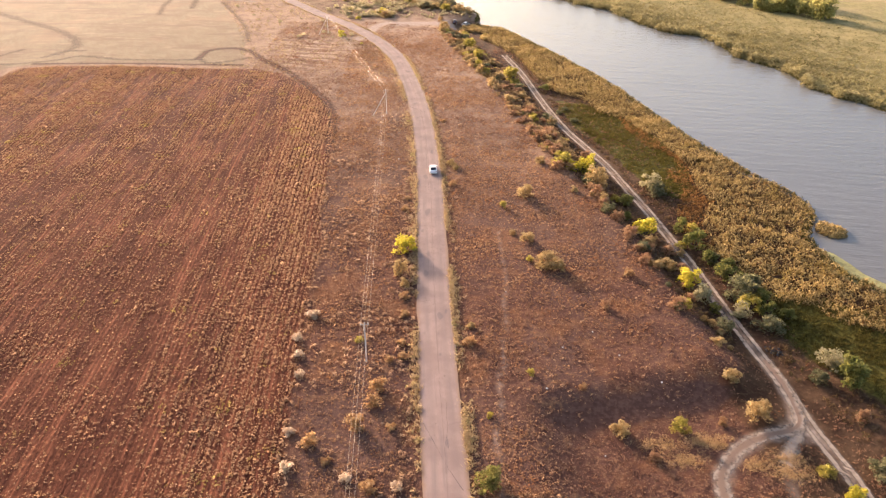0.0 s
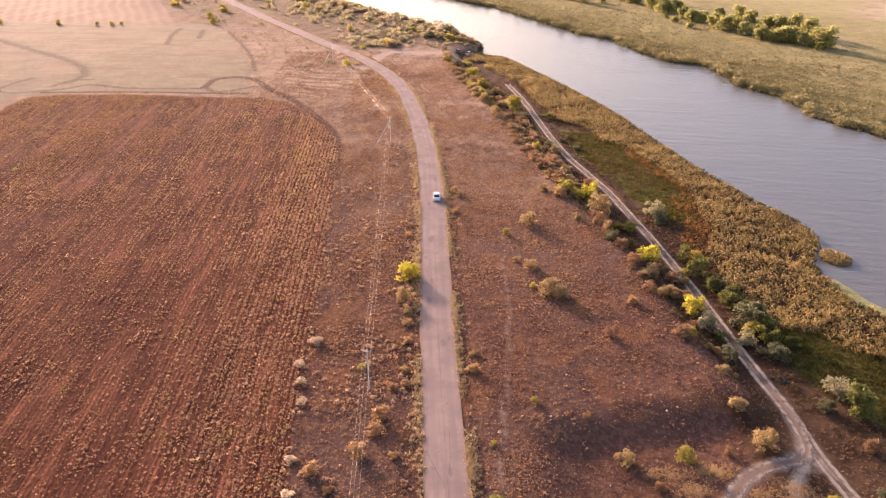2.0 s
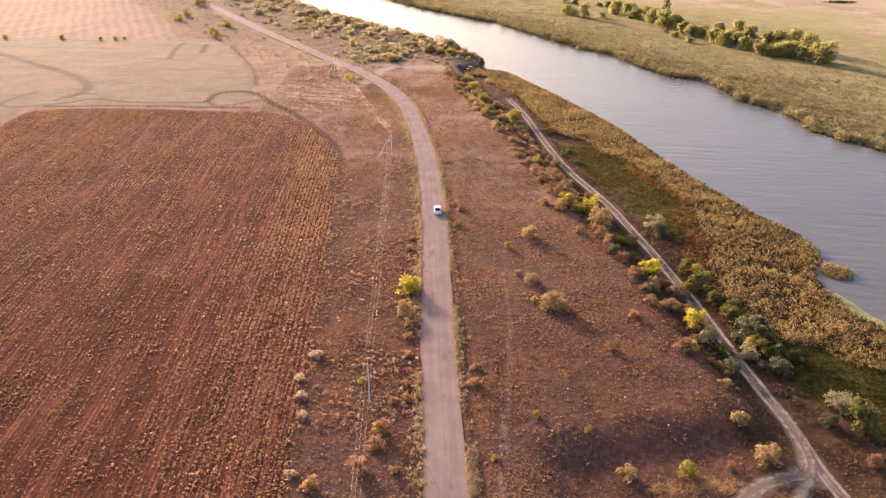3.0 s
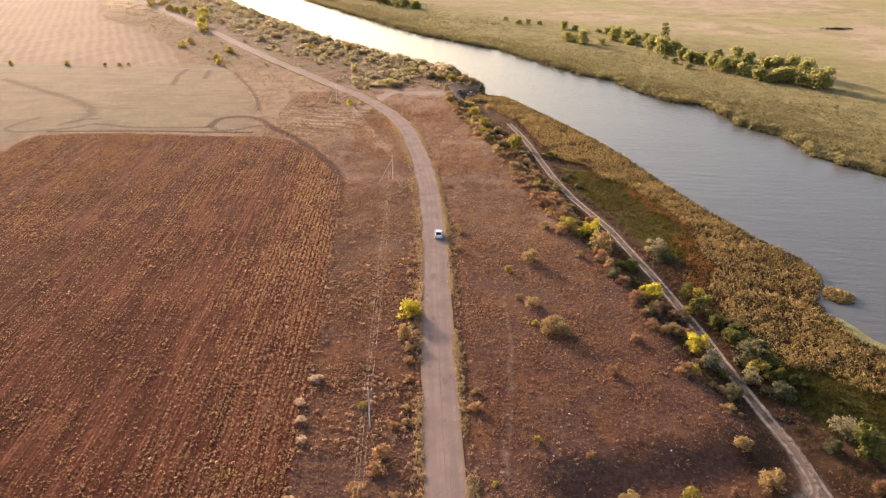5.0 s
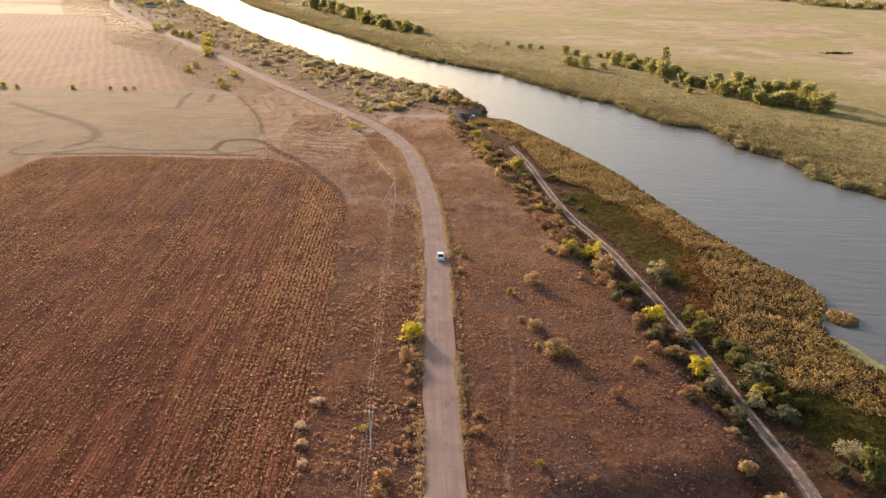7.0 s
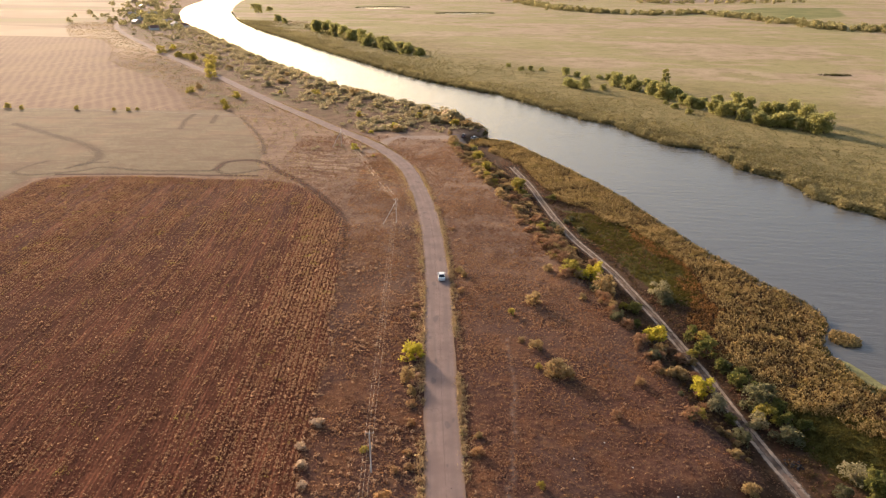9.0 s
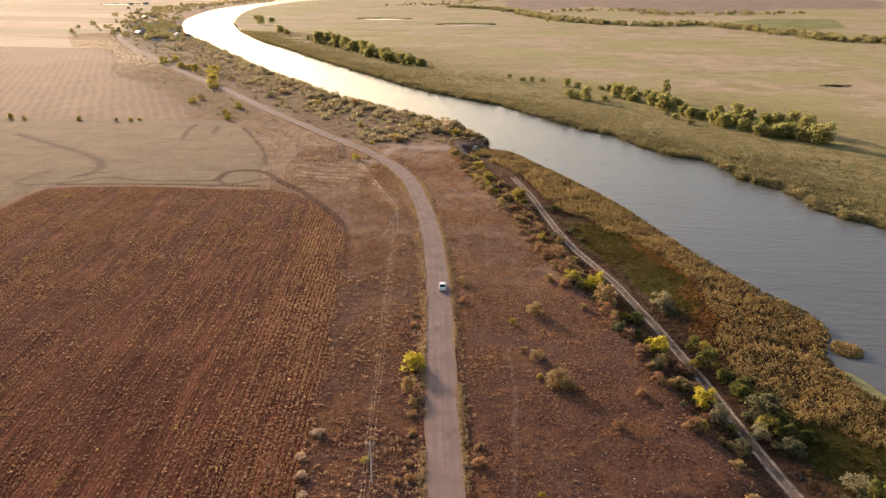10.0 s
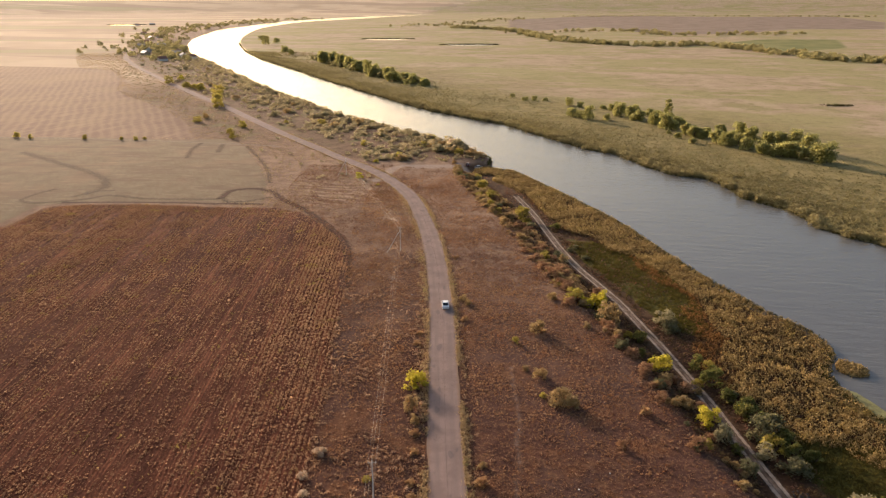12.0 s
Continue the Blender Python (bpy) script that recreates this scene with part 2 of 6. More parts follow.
def ground_material():
    n = Nodes("earth_and_grass", 1.0, 0.05)
    wide, mid, fine, tiny = n.noise(0.022, 3), n.noise(0.16, 4), n.noise(1.3, 4), n.noise(7.0, 3)
    blot = n.noise(0.5, 5)

    def edge(name, soft=0.22):
        return n.ramp(n.math("ADD", n.attr(name), n.math("MULTIPLY", n.math("SUBTRACT", blot, 0.5), 0.7)), 0.5 - soft, 0.5 + soft)

    # dry meadow of the plateau: mauve earth, rust grass, tan flecks
    c = n.mix(n.ramp(mid, 0.38, 0.62), (0.066, 0.029, 0.021), (0.112, 0.052, 0.034))
    c = n.mix(n.ramp(wide, 0.42, 0.62, 0, 0.6), c, (0.098, 0.056, 0.046))
    c = n.mix(n.ramp(n.noise(0.09, 6), 0.5, 0.62, 0, 0.75), c, (0.175, 0.075, 0.034))
    c = n.mix(n.ramp(n.noise(0.05, 6, n.mapped((1, 0.6, 1), 0.5)), 0.52, 0.62, 0, 0.7), c, (0.096, 0.055, 0.044))
    c = n.mix(n.ramp(n.noise(0.28, 5), 0.56, 0.68, 0, 0.6), c, (0.20, 0.105, 0.055))
    c = n.mix(n.ramp(fine, 0.5, 0.7, 0, 0.85), c, (0.205, 0.108, 0.06))
    c = n.mix(n.ramp(n.noise(1.1, 5, None, 0.7), 0.46, 0.34, 0, 0.75), c, (0.05, 0.024, 0.018))
    c = n.mix(n.ramp(tiny, 0.5, 0.72, 0, 0.75), c, (0.055, 0.029, 0.023))
    fleck = n.noise(3.6, 5, None, 0.75)
    c = n.mix(n.ramp(fleck, 0.56, 0.66, 0, 0.8), c, (0.27, 0.155, 0.085))
    c = n.mix(n.ramp(fleck, 0.42, 0.32, 0, 0.8), c, (0.04, 0.02, 0.015))
    dry = n.mix(n.ramp(mid, 0.36, 0.64), (0.17, 0.10, 0.066), (0.27, 0.175, 0.115))
    c = n.mix(n.attr("dry"), c, n.mix(n.ramp(fine, 0.48, 0.72), dry, (0.34, 0.23, 0.15)))
    # scarp band: dark bare soil, with the slope's shade put into the colour
    c = n.mix(edge("bare_shade", 0.35), c, n.mix(n.ramp(fine, 0.4, 0.65), (0.078, 0.038, 0.028), (0.12, 0.064, 0.046)))
    # river flats: pinkish plumes of grass, olive and yellow-green stretches
    drift = n.noise(0.0075, 7, n.mapped((0.7, 1.0, 1.0), 0.4))
    flat = n.mix(n.ramp(n.noise(0.05, 6), 0.35, 0.65), (0.33, 0.245, 0.155), (0.43, 0.325, 0.215))
    flat = n.mix(n.ramp(drift, 0.44, 0.54, 0, 0.9), flat, (0.31, 0.27, 0.12))
    flat = n.mix(n.ramp(n.noise(0.012, 8), 0.52, 0.62, 0, 0.7), flat, (0.25, 0.225, 0.085))
    flat = n.mix(n.ramp(n.noise(0.02, 8, n.mapped((0.35, 1.0, 1.0), 0.3)), 0.54, 0.62, 0, 0.65), flat, (0.44, 0.315, 0.225))
    flat = n.mix(n.ramp(n.noise(0.11, 8), 0.52, 0.66, 0, 0.55), flat, (0.21, 0.19, 0.075))
    flat = n.mix(n.ramp(n.noise(0.4, 6), 0.5, 0.66, 0, 0.5), flat, (0.22, 0.165, 0.085))
    flat = n.mix(n.ramp(fine, 0.52, 0.72, 0, 0.45), flat, (0.46, 0.34, 0.2))
    marsh = n.mix(n.ramp(mid, 0.35, 0.65), (0.15, 0.125, 0.045), (0.26, 0.205, 0.085))
    flat = n.mix(n.attr("marsh"), flat, n.mix(n.ramp(fine, 0.45, 0.7), marsh, (0.32, 0.255, 0.12)))
    c = n.mix(edge("flat", 0.4), c, flat)
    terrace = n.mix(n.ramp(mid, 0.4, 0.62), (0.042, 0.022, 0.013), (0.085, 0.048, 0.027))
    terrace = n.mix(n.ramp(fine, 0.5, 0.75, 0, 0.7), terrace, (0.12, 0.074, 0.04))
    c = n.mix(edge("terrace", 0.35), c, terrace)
    bank = n.mix(n.ramp(mid, 0.38, 0.62), (0.10, 0.058, 0.036), (0.195, 0.118, 0.075))
    c = n.mix(edge("scrub", 0.4), c, n.mix(n.ramp(n.noise(0.07, 5), 0.5, 0.64, 0, 0.8), n.mix(n.ramp(fine, 0.45, 0.7), bank, (0.27, 0.19, 0.11)), (0.15, 0.135, 0.055)))
    strips = n.mix(n.ramp(n.noise(0.004, 4), 0.4, 0.6), (0.31, 0.225, 0.145), (0.42, 0.32, 0.215))
    strips = n.mix(n.ramp(n.noise(0.0042, 3, n.mapped((0.16, 1.0, 1.0), 0.2)), 0.5, 0.54, 0, 0.85), strips, (0.22, 0.15, 0.105))
    strips = n.mix(n.ramp(n.noise(0.0032, 3, n.mapped((0.2, 1.0, 1.0), -0.15)), 0.55, 0.59, 0, 0.8), strips, (0.22, 0.205, 0.10))
    c = n.mix(n.attr("hills"), c, strips)
    c = n.mix(edge("green"), c, n.mix(n.ramp(fine, 0.4, 0.65), (0.055, 0.047, 0.011), (0.105, 0.09, 0.02)))
    # ploughed soil, furrows along the field
    along = n.mapped((1.0, 0.14, 1.0), radians(-2))
    rows = n.noise(0.8, 4, n.mapped((1.0, 0.06, 1.0), radians(-2)))
    furrow_shade = n.tree.nodes.new("ShaderNodeTexWave")
    furrow_shade.inputs["Scale"].default_value, furrow_shade.inputs["Distortion"].default_value, furrow_shade.inputs["Detail"].default_value = 0.44, 1.6, 2.0
    n.put(furrow_shade.inputs["Vector"], n.mapped((1.0, 0.25, 1.0), radians(-2)))
    soil = n.mix(n.ramp(rows, 0.4, 0.62), (0.075, 0.023, 0.0125), (0.25, 0.094, 0.05))
    soil = n.mix(n.ramp(n.noise(2.2, 3, along), 0.5, 0.7, 0, 0.7), soil, (0.155, 0.06, 0.031))
    soil = n.mix(n.ramp(wide, 0.4, 0.65, 0, 0.4), soil, (0.15, 0.055, 0.028))
    soil = n.mix(n.ramp(n.noise(0.22, 4, along), 0.44, 0.6, 0, 0.65), soil, (0.075, 0.025, 0.014))
    # shade of the furrow troughs, painted as darker soil colour
    soil = n.mix(n.ramp(furrow_shade.outputs["Fac"], 0.25, 0.8, 0.55, 0), soil, (0.06, 0.019, 0.011))
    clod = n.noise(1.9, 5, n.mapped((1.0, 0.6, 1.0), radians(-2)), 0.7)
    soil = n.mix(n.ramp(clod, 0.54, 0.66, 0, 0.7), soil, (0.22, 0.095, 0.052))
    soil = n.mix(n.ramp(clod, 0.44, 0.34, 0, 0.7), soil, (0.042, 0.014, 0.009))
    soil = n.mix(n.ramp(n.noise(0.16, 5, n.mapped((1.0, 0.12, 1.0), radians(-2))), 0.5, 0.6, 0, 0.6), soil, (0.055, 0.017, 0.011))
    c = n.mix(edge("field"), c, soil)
    fallow = n.mix(n.ramp(n.noise(0.12, 6), 0.3, 0.7), (0.145, 0.11, 0.066), (0.20, 0.155, 0.096))
    fallow = n.mix(n.ramp(fine, 0.5, 0.75, 0, 0.6), fallow, (0.18, 0.105, 0.06))
    fallow = n.mix(n.ramp(n.noise(2.4, 4), 0.46, 0.66, 0, 0.7), fallow, (0.25, 0.18, 0.115))
    stalks = n.noise(0.7, 6, n.mapped((1, 0.14, 1), radians(-25)))
    fallow = n.mix(n.ramp(stalks, 0.44, 0.6, 0, 0.35), fallow, (0.15, 0.098, 0.058))
    fallow = n.mix(n.ramp(n.noise(0.035, 5), 0.5, 0.64, 0, 0.5), fallow, (0.235, 0.15, 0.092))
    fallow = n.mix(n.ramp(n.noise(0.14, 5, n.mapped((0.22, 1.0, 1.0), radians(4))), 0.5, 0.6, 0, 0.55), fallow, (0.135, 0.088, 0.056))
    fallow = n.mix(n.ramp(n.noise(0.3, 5, n.mapped((0.3, 1.0, 1.0), radians(4))), 0.56, 0.66, 0, 0.5), fallow, (0.28, 0.205, 0.135))
    c = n.mix(edge("fallow"), c, fallow)
    brown = n.mix(n.ramp(n.noise(0.05, 6), 0.3, 0.7), (0.165, 0.098, 0.067), (0.225, 0.142, 0.096))
    brown = n.mix(n.ramp(n.noise(0.16, 2, n.mapped((0.04, 1, 1), radians(-62))), 0.52, 0.62, 0, 0.4), brown, (0.30, 0.205, 0.142))
    brown = n.mix(n.ramp(n.noise(0.6, 4, n.mapped((1, 0.04, 1), radians(20))), 0.46, 0.56, 0, 0.7), brown, (0.145, 0.08, 0.053))
    brown = n.mix(n.ramp(n.noise(0.012, 4), 0.48, 0.62, 0, 0.4), brown, (0.26, 0.175, 0.10))
    lines = n.tree.nodes.new("ShaderNodeTexWave")
    lines.inputs["Scale"].default_value, lines.inputs["Distortion"].default_value, lines.inputs["Detail"].default_value, lines.inputs["Detail Scale"].default_value = 0.055, 3.5, 3.0, 0.6
    n.put(lines.inputs["Vector"], n.mapped((1.0, 1.0, 1.0), radians(-23)))
    brown = n.mix(n.ramp(lines.outputs["Fac"], 0.6, 0.95, 0, 0.28), brown, (0.29, 0.20, 0.14))
    brown = n.mix(n.ramp(lines.outputs["Fac"], 0.35, 0.05, 0, 0.25), brown, (0.12, 0.068, 0.046))
    c = n.mix(edge("farfield"), c, brown)
    # low ridges without relief: bright crests and shaded troughs put into the colour
    ridge_shade = n.tree.nodes.new("ShaderNodeTexWave")
    ridge_shade.bands_direction = "Y"
    ridge_shade.inputs["Scale"].default_value, ridge_shade.inputs["Distortion"].default_value, ridge_shade.inputs["Detail"].default_value, ridge_shade.inputs["Detail Scale"].default_value = 0.062, 9.0, 4.0, 2.2
    n.put(ridge_shade.inputs["Vector"], n.mapped((0.5, 1.0, 1.0), radians(14)))
    c = n.mix(n.math("MULTIPLY", n.attr("painted_ridges"), 0.55), c, n.mix(n.ramp(ridge_shade.outputs["Fac"], 0.3, 0.75), (0.16, 0.092, 0.062), (0.40, 0.29, 0.20)))
    c = n.mix(edge("far_plough"), c, n.mix(n.ramp(wide, 0.4, 0.6), (0.21, 0.155, 0.115), (0.26, 0.195, 0.15)))
    c = n.mix(edge("far_green"), c, n.mix(n.ramp(wide, 0.4, 0.6), (0.16, 0.17, 0.06), (0.22, 0.205, 0.08)))
    c = n.mix(edge("dust", 0.35), c, n.mix(n.ramp(fine, 0.35, 0.65), (0.33, 0.255, 0.205), (0.24, 0.17, 0.13)))
    n.colour(c)
    furrow = n.math("MULTIPLY", n.attr("field"), n.math("ADD", n.math("MULTIPLY", n.noise(2.6, 2, along), 1.6), n.math("MULTIPLY", clod, 3.2)))
    relief = n.math("ADD", furrow, n.math("ADD", fine, n.math("MULTIPLY", tiny, 0.7)))
    n.bump(n.math("MULTIPLY", relief, n.attr("rough")), 0.9, 0.17)
    # straw and dust scatter low light forward
    stubble = n.math("MAXIMUM", n.math("MAXIMUM", n.math("MULTIPLY", n.attr("fallow"), 0.35), n.math("MULTIPLY", n.attr("farfield"), 0.8)), n.attr("hills"))
    n.put(n.bsdf.inputs["Sheen Weight"], n.math("ADD", n.math("MULTIPLY", stubble, 0.07), n.math("ADD", n.math("MULTIPLY", n.attr("dry"), 0.05), n.math("MULTIPLY", n.attr("flat"), 0.015))))
    n.bsdf.inputs["Sheen Roughness"].default_value = 0.4
    n.put(n.bsdf.inputs["Sheen Tint"], (1.0, 0.83, 0.66))
    return n.mat


def road_material():
    n = Nodes("worn_asphalt", 0.95, 0.12)
    u, s = n.attr("across"), n.attr("along")
    where = n.joined(u, s)
    base = n.mix(n.ramp(n.noise(0.25, 4, where), 0.35, 0.65), (0.228, 0.158, 0.135), (0.285, 0.202, 0.173))
    base = n.mix(n.ramp(n.noise(9, 3, where), 0.4, 0.7, 0, 0.45), base, (0.165, 0.116, 0.097))
    # wheel paths polished darker, dusty edges
    wheel = n.math("ABSOLUTE", n.math("SUBTRACT", n.math("ABSOLUTE", u), 1.35))
    base = n.mix(n.ramp(wheel, 0.2, 0.75, 0.35, 0), base, (0.188, 0.136, 0.118))
    ragged = n.math("ADD", n.math("ABSOLUTE", u), n.math("MULTIPLY", n.noise(0.8, 4, where), 0.9))
    base = n.mix(n.ramp(ragged, 2.7, 3.45, 0, 0.9), base, (0.24, 0.15, 0.095))
    base = n.mix(n.ramp(n.noise(0.9, 4, n.joined(n.math("MULTIPLY", u, 1.6), n.math("MULTIPLY", s, 0.06))), 0.52, 0.68, 0, 0.5), base, (0.17, 0.13, 0.118))
    # the long crack near the crown, cross cracks, patches of repair
    wander = n.math("ADD", u, n.math("MULTIPLY", n.math("SUBTRACT", n.noise(0.3, 4, where), 0.5), 0.35))
    crack = n.ramp(n.math("ABSOLUTE", n.math("SUBTRACT", wander, 0.12)), 0.015, 0.06, 1, 0)
    crack = n.math("MULTIPLY", crack, n.ramp(n.noise(0.35, 4, n.joined(9.0, s)), 0.36, 0.5))
    web = n.ramp(n.cells(0.45, n.joined(n.math("ADD", u, n.math("MULTIPLY", n.noise(1.1, 3, where), 1.2)), s), "DISTANCE_TO_EDGE"), 0.008, 0.03, 1, 0)
    web = n.math("MULTIPLY", web, n.ramp(n.noise(0.13, 2, where), 0.63, 0.68))
    base = n.mix(n.math("MULTIPLY", n.math("MAXIMUM", crack, web), 0.42), base, (0.08, 0.06, 0.055))
    patch = n.ramp(n.noise(0.6, 1, n.joined(n.math("MULTIPLY", u, 0.8), n.math("MULTIPLY", s, 0.35))), 0.66, 0.7)
    base = n.mix(n.math("MULTIPLY", patch, 0.55), base, (0.13, 0.105, 0.1))
    hole = n.ramp(n.noise(1.6, 4, n.joined(u, n.math("MULTIPLY", s, 0.5))), 0.66, 0.7)
    hole = n.math("MULTIPLY", hole, n.ramp(n.noise(0.07, 2, where), 0.48, 0.58))
    base = n.mix(n.math("MULTIPLY", hole, 0.7), base, (0.075, 0.058, 0.052))
    edge_break = n.math("MULTIPLY", n.ramp(n.noise(2.2, 4, where), 0.58, 0.64), n.ramp(n.noise(0.045, 2, where), 0.54, 0.6))
    base = n.mix(n.math("MULTIPLY", edge_break, 0.5), base, (0.10, 0.078, 0.07))
    n.colour(base)
    n.bump(n.math("SUBTRACT", n.noise(14, 2, where), n.math("MULTIPLY", crack, 1.5)), 0.35, 0.03)
    return n.mat


def dust_material():
    n = Nodes("pale_dust", 0.95, 0.1)
    c = n.mix(n.ramp(n.noise(0.6, 4), 0.35, 0.65), (0.25, 0.19, 0.145), (0.34, 0.265, 0.205))
    c = n.mix(n.ramp(n.noise(5, 3), 0.5, 0.75, 0, 0.6), c, (0.26, 0.18, 0.13))
    n.colour(c)
    n.feathered(0.85, 0.9)
    n.bump(n.noise(3, 4), 0.5, 0.08)
    return n.mat


def water_material():
    n = Nodes("river_water", 0.09, 0.5)
    n.bsdf.inputs["IOR"].default_value = 1.33
    n.colour(n.mix(n.noise(0.02, 3), (0.098, 0.096, 0.09), (0.122, 0.116, 0.106)))
    ripple = n.noise(0.42, 5, n.mapped((0.22, 1.0, 1.0), radians(10)), 0.65)
    chop = n.noise(1.3, 3, n.mapped((0.35, 1.0, 1.0), radians(16)))
    swell = n.noise(0.06, 3, n.mapped((0.5, 1.0, 1.0), radians(20)))
    n.bump(n.math("ADD", n.math("MULTIPLY", ripple, 2.2), n.math("ADD", n.math("MULTIPLY", chop, 0.5), swell)), 0.2, 0.5)
    return n.mat


def rut_material():
    n = Nodes("dusty_wheel_ruts", 0.95, 0.1)
    rut = n.math("ABSOLUTE", n.math("SUBTRACT", n.math("ABSOLUTE", n.math("ADD", n.attr("across"), n.math("MULTIPLY", n.math("SUBTRACT", n.noise(0.4, 3), 0.5), 0.9))), 0.8))
    worn = n.ramp(n.math("ADD", rut, n.math("MULTIPLY", n.math("SUBTRACT", n.noise(1.5, 4), 0.5), 0.8)), 0.05, 0.55, 1, 0)
    c = n.mix(n.math("MULTIPLY", worn, 0.75), (0.16, 0.108, 0.08), (0.31, 0.25, 0.20))
    n.colour(n.mix(n.ramp(n.noise(6, 3), 0.5, 0.75, 0, 0.4), c, (0.16, 0.10, 0.075)))
    n.feathered(0.85, 1.7)
    n.bump(n.noise(3, 4), 0.5, 0.06)
    return n.mat


RUTS = rut_material()
GROUND, ASPHALT, DUST, WATER = ground_material(), road_material(), dust_material(), water_material()
LEAVES = {
    "yellow": leaf_material("yellow_leaves", (0.40, 0.35, 0.04), (0.60, 0.52, 0.06), (0.66, 0.54, 0.09), 0.64),
    "lime": leaf_material("lime_leaves", (0.30, 0.25, 0.055), (0.50, 0.43, 0.09), (0.58, 0.46, 0.14), 0.72),
    "weedy": leaf_material("dry_weed_leaves", (0.34, 0.19, 0.085), (0.54, 0.335, 0.155), (0.64, 0.46, 0.24), 0.62),
    "green": leaf_material("green_leaves", (0.12, 0.115, 0.03), (0.26, 0.24, 0.06), (0.46, 0.39, 0.11), 0.58),
    "dark": leaf_material("dark_leaves", (0.10, 0.11, 0.03), (0.21, 0.205, 0.055), (0.32, 0.28, 0.085), 0.62),
    "grey": leaf_material("grey_green_leaves", (0.10, 0.10, 0.05), (0.22, 0.205, 0.105), (0.32, 0.28, 0.145), 0.6),
    "silver": leaf_material("silvery_leaves", (0.26, 0.23, 0.12), (0.44, 0.38, 0.215), (0.55, 0.465, 0.28), 0.55),
    "tan": leaf_material("tan_leaves", (0.30, 0.205, 0.09), (0.52, 0.37, 0.17), (0.60, 0.46, 0.23), 0.62),
    "straw": leaf_material("straw_twigs", (0.52, 0.39, 0.27), (0.72, 0.57, 0.41), (0.80, 0.66, 0.48), 0.62),
    "orange": leaf_material("orange_leaves", (0.28, 0.15, 0.07), (0.50, 0.30, 0.145), (0.57, 0.40, 0.20), 0.58),
    "rust": leaf_material("rust_leaves", (0.24, 0.125, 0.068), (0.45, 0.265, 0.145), (0.53, 0.345, 0.19), 0.6),
    "oak": leaf_material("willow_leaves", (0.25, 0.24, 0.085), (0.49, 0.455, 0.155), (0.62, 0.56, 0.22), 0.68),
}
WEED = tuft_material("dry_weeds", (0.25, 0.12, 0.066), (0.47, 0.275, 0.155), (0.66, 0.47, 0.29), 0.55, (0.42, 0.33, 0.09))
GRASS = tuft_material("dry_grass", (0.15, 0.062, 0.036), (0.32, 0.175, 0.105), (0.50, 0.35, 0.23), 0.5, (0.34, 0.145, 0.06))
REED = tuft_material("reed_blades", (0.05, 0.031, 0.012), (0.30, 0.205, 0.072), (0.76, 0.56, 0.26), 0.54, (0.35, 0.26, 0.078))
REED_FAR = tuft_material("olive_reed_blades", (0.11, 0.09, 0.035), (0.28, 0.232, 0.098), (0.50, 0.42, 0.225), 0.5)
RUSTY = tuft_material("rusty_weeds", (0.19, 0.078, 0.036), (0.40, 0.215, 0.11), (0.58, 0.39, 0.22), 0.5, (0.36, 0.16, 0.06))
CLUMP = tuft_material("pinkish_dead_weed", (0.26, 0.14, 0.08), (0.48, 0.30, 0.18), (0.64, 0.48, 0.32), 0.5)
DRY = tuft_material("tan_grass", (0.24, 0.155, 0.085), (0.44, 0.31, 0.165), (0.58, 0.44, 0.25), 0.5, (0.36, 0.32, 0.12))
GOLD = tuft_material("straw_gold_grass", (0.34, 0.20, 0.095), (0.58, 0.385, 0.19), (0.72, 0.53, 0.29), 0.5)
REED_RED = tuft_material("reddish_reed_blades", (0.09, 0.038, 0.012), (0.28, 0.125, 0.036), (0.52, 0.32, 0.12), 0.45)
SEDGE = tuft_material("green_sedge", (0.05, 0.04, 0.010), (0.118, 0.097, 0.02), (0.21, 0.17, 0.043), 0.45)
BROWN = tuft_material("brown_undergrowth", (0.045, 0.026, 0.013), (0.125, 0.076, 0.034), (0.25, 0.165, 0.075), 0.4, (0.10, 0.092, 0.032))
RUSH = tuft_material("dark_rushes", (0.034, 0.031, 0.009), (0.085, 0.075, 0.02), (0.16, 0.135, 0.04), 0.35)
BARK = plain("grey_brown_bark", (0.13, 0.10, 0.075), 0.9, 0.2)
CONCRETE = plain("weathered_concrete", (0.66, 0.60, 0.54), 0.85, 0.2)
STEEL = plain("dull_steel", (0.35, 0.33, 0.31), 0.45, 0.5, 0.8)
CERAMIC = plain("white_ceramic", (0.75, 0.72, 0.68), 0.25, 0.5)
WIRE = plain("bare_aluminium_wire", (0.46, 0.38, 0.29), 0.5, 0.4, 0.3)

# ---- building helpers ----
def mesh_of(name, verts, faces, material, smooth_faces=False, **attributes):
    """A mesh from arrays; attributes are one float a vertex."""
    me = bpy.data.meshes.new(name)
    verts, faces = np.asarray(verts, np.float32), np.asarray(faces, np.int32)
    me.vertices.add(len(verts))
    me.vertices.foreach_set("co", verts.ravel())
    me.loops.add(faces.size)
    me.loops.foreach_set("vertex_index", faces.ravel())
    me.polygons.add(len(faces))
    me.polygons.foreach_set("loop_start", np.arange(0, faces.size, faces.shape[1], dtype=np.int32))
    me.polygons.foreach_set("use_smooth", np.full(len(faces), smooth_faces))
    for key, values in attributes.items():
        me.attributes.new(key, "FLOAT", "POINT").data.foreach_set("value", np.asarray(values, np.float32))
    me.materials.append(material)
    me.update(calc_edges=True)
    return me


def part(name, bm, material, parent, label=""):
    """Links a bmesh as one mesh object under a thing or a part."""
    me = bpy.data.meshes.new(name)
    bmesh.ops.recalc_face_normals(bm, faces=bm.faces)
    bm.to_mesh(me)
    bm.free()
    me.materials.append(material)
    ob = new(name, me)
    ob.parent = parent
    return tagged(ob, label)


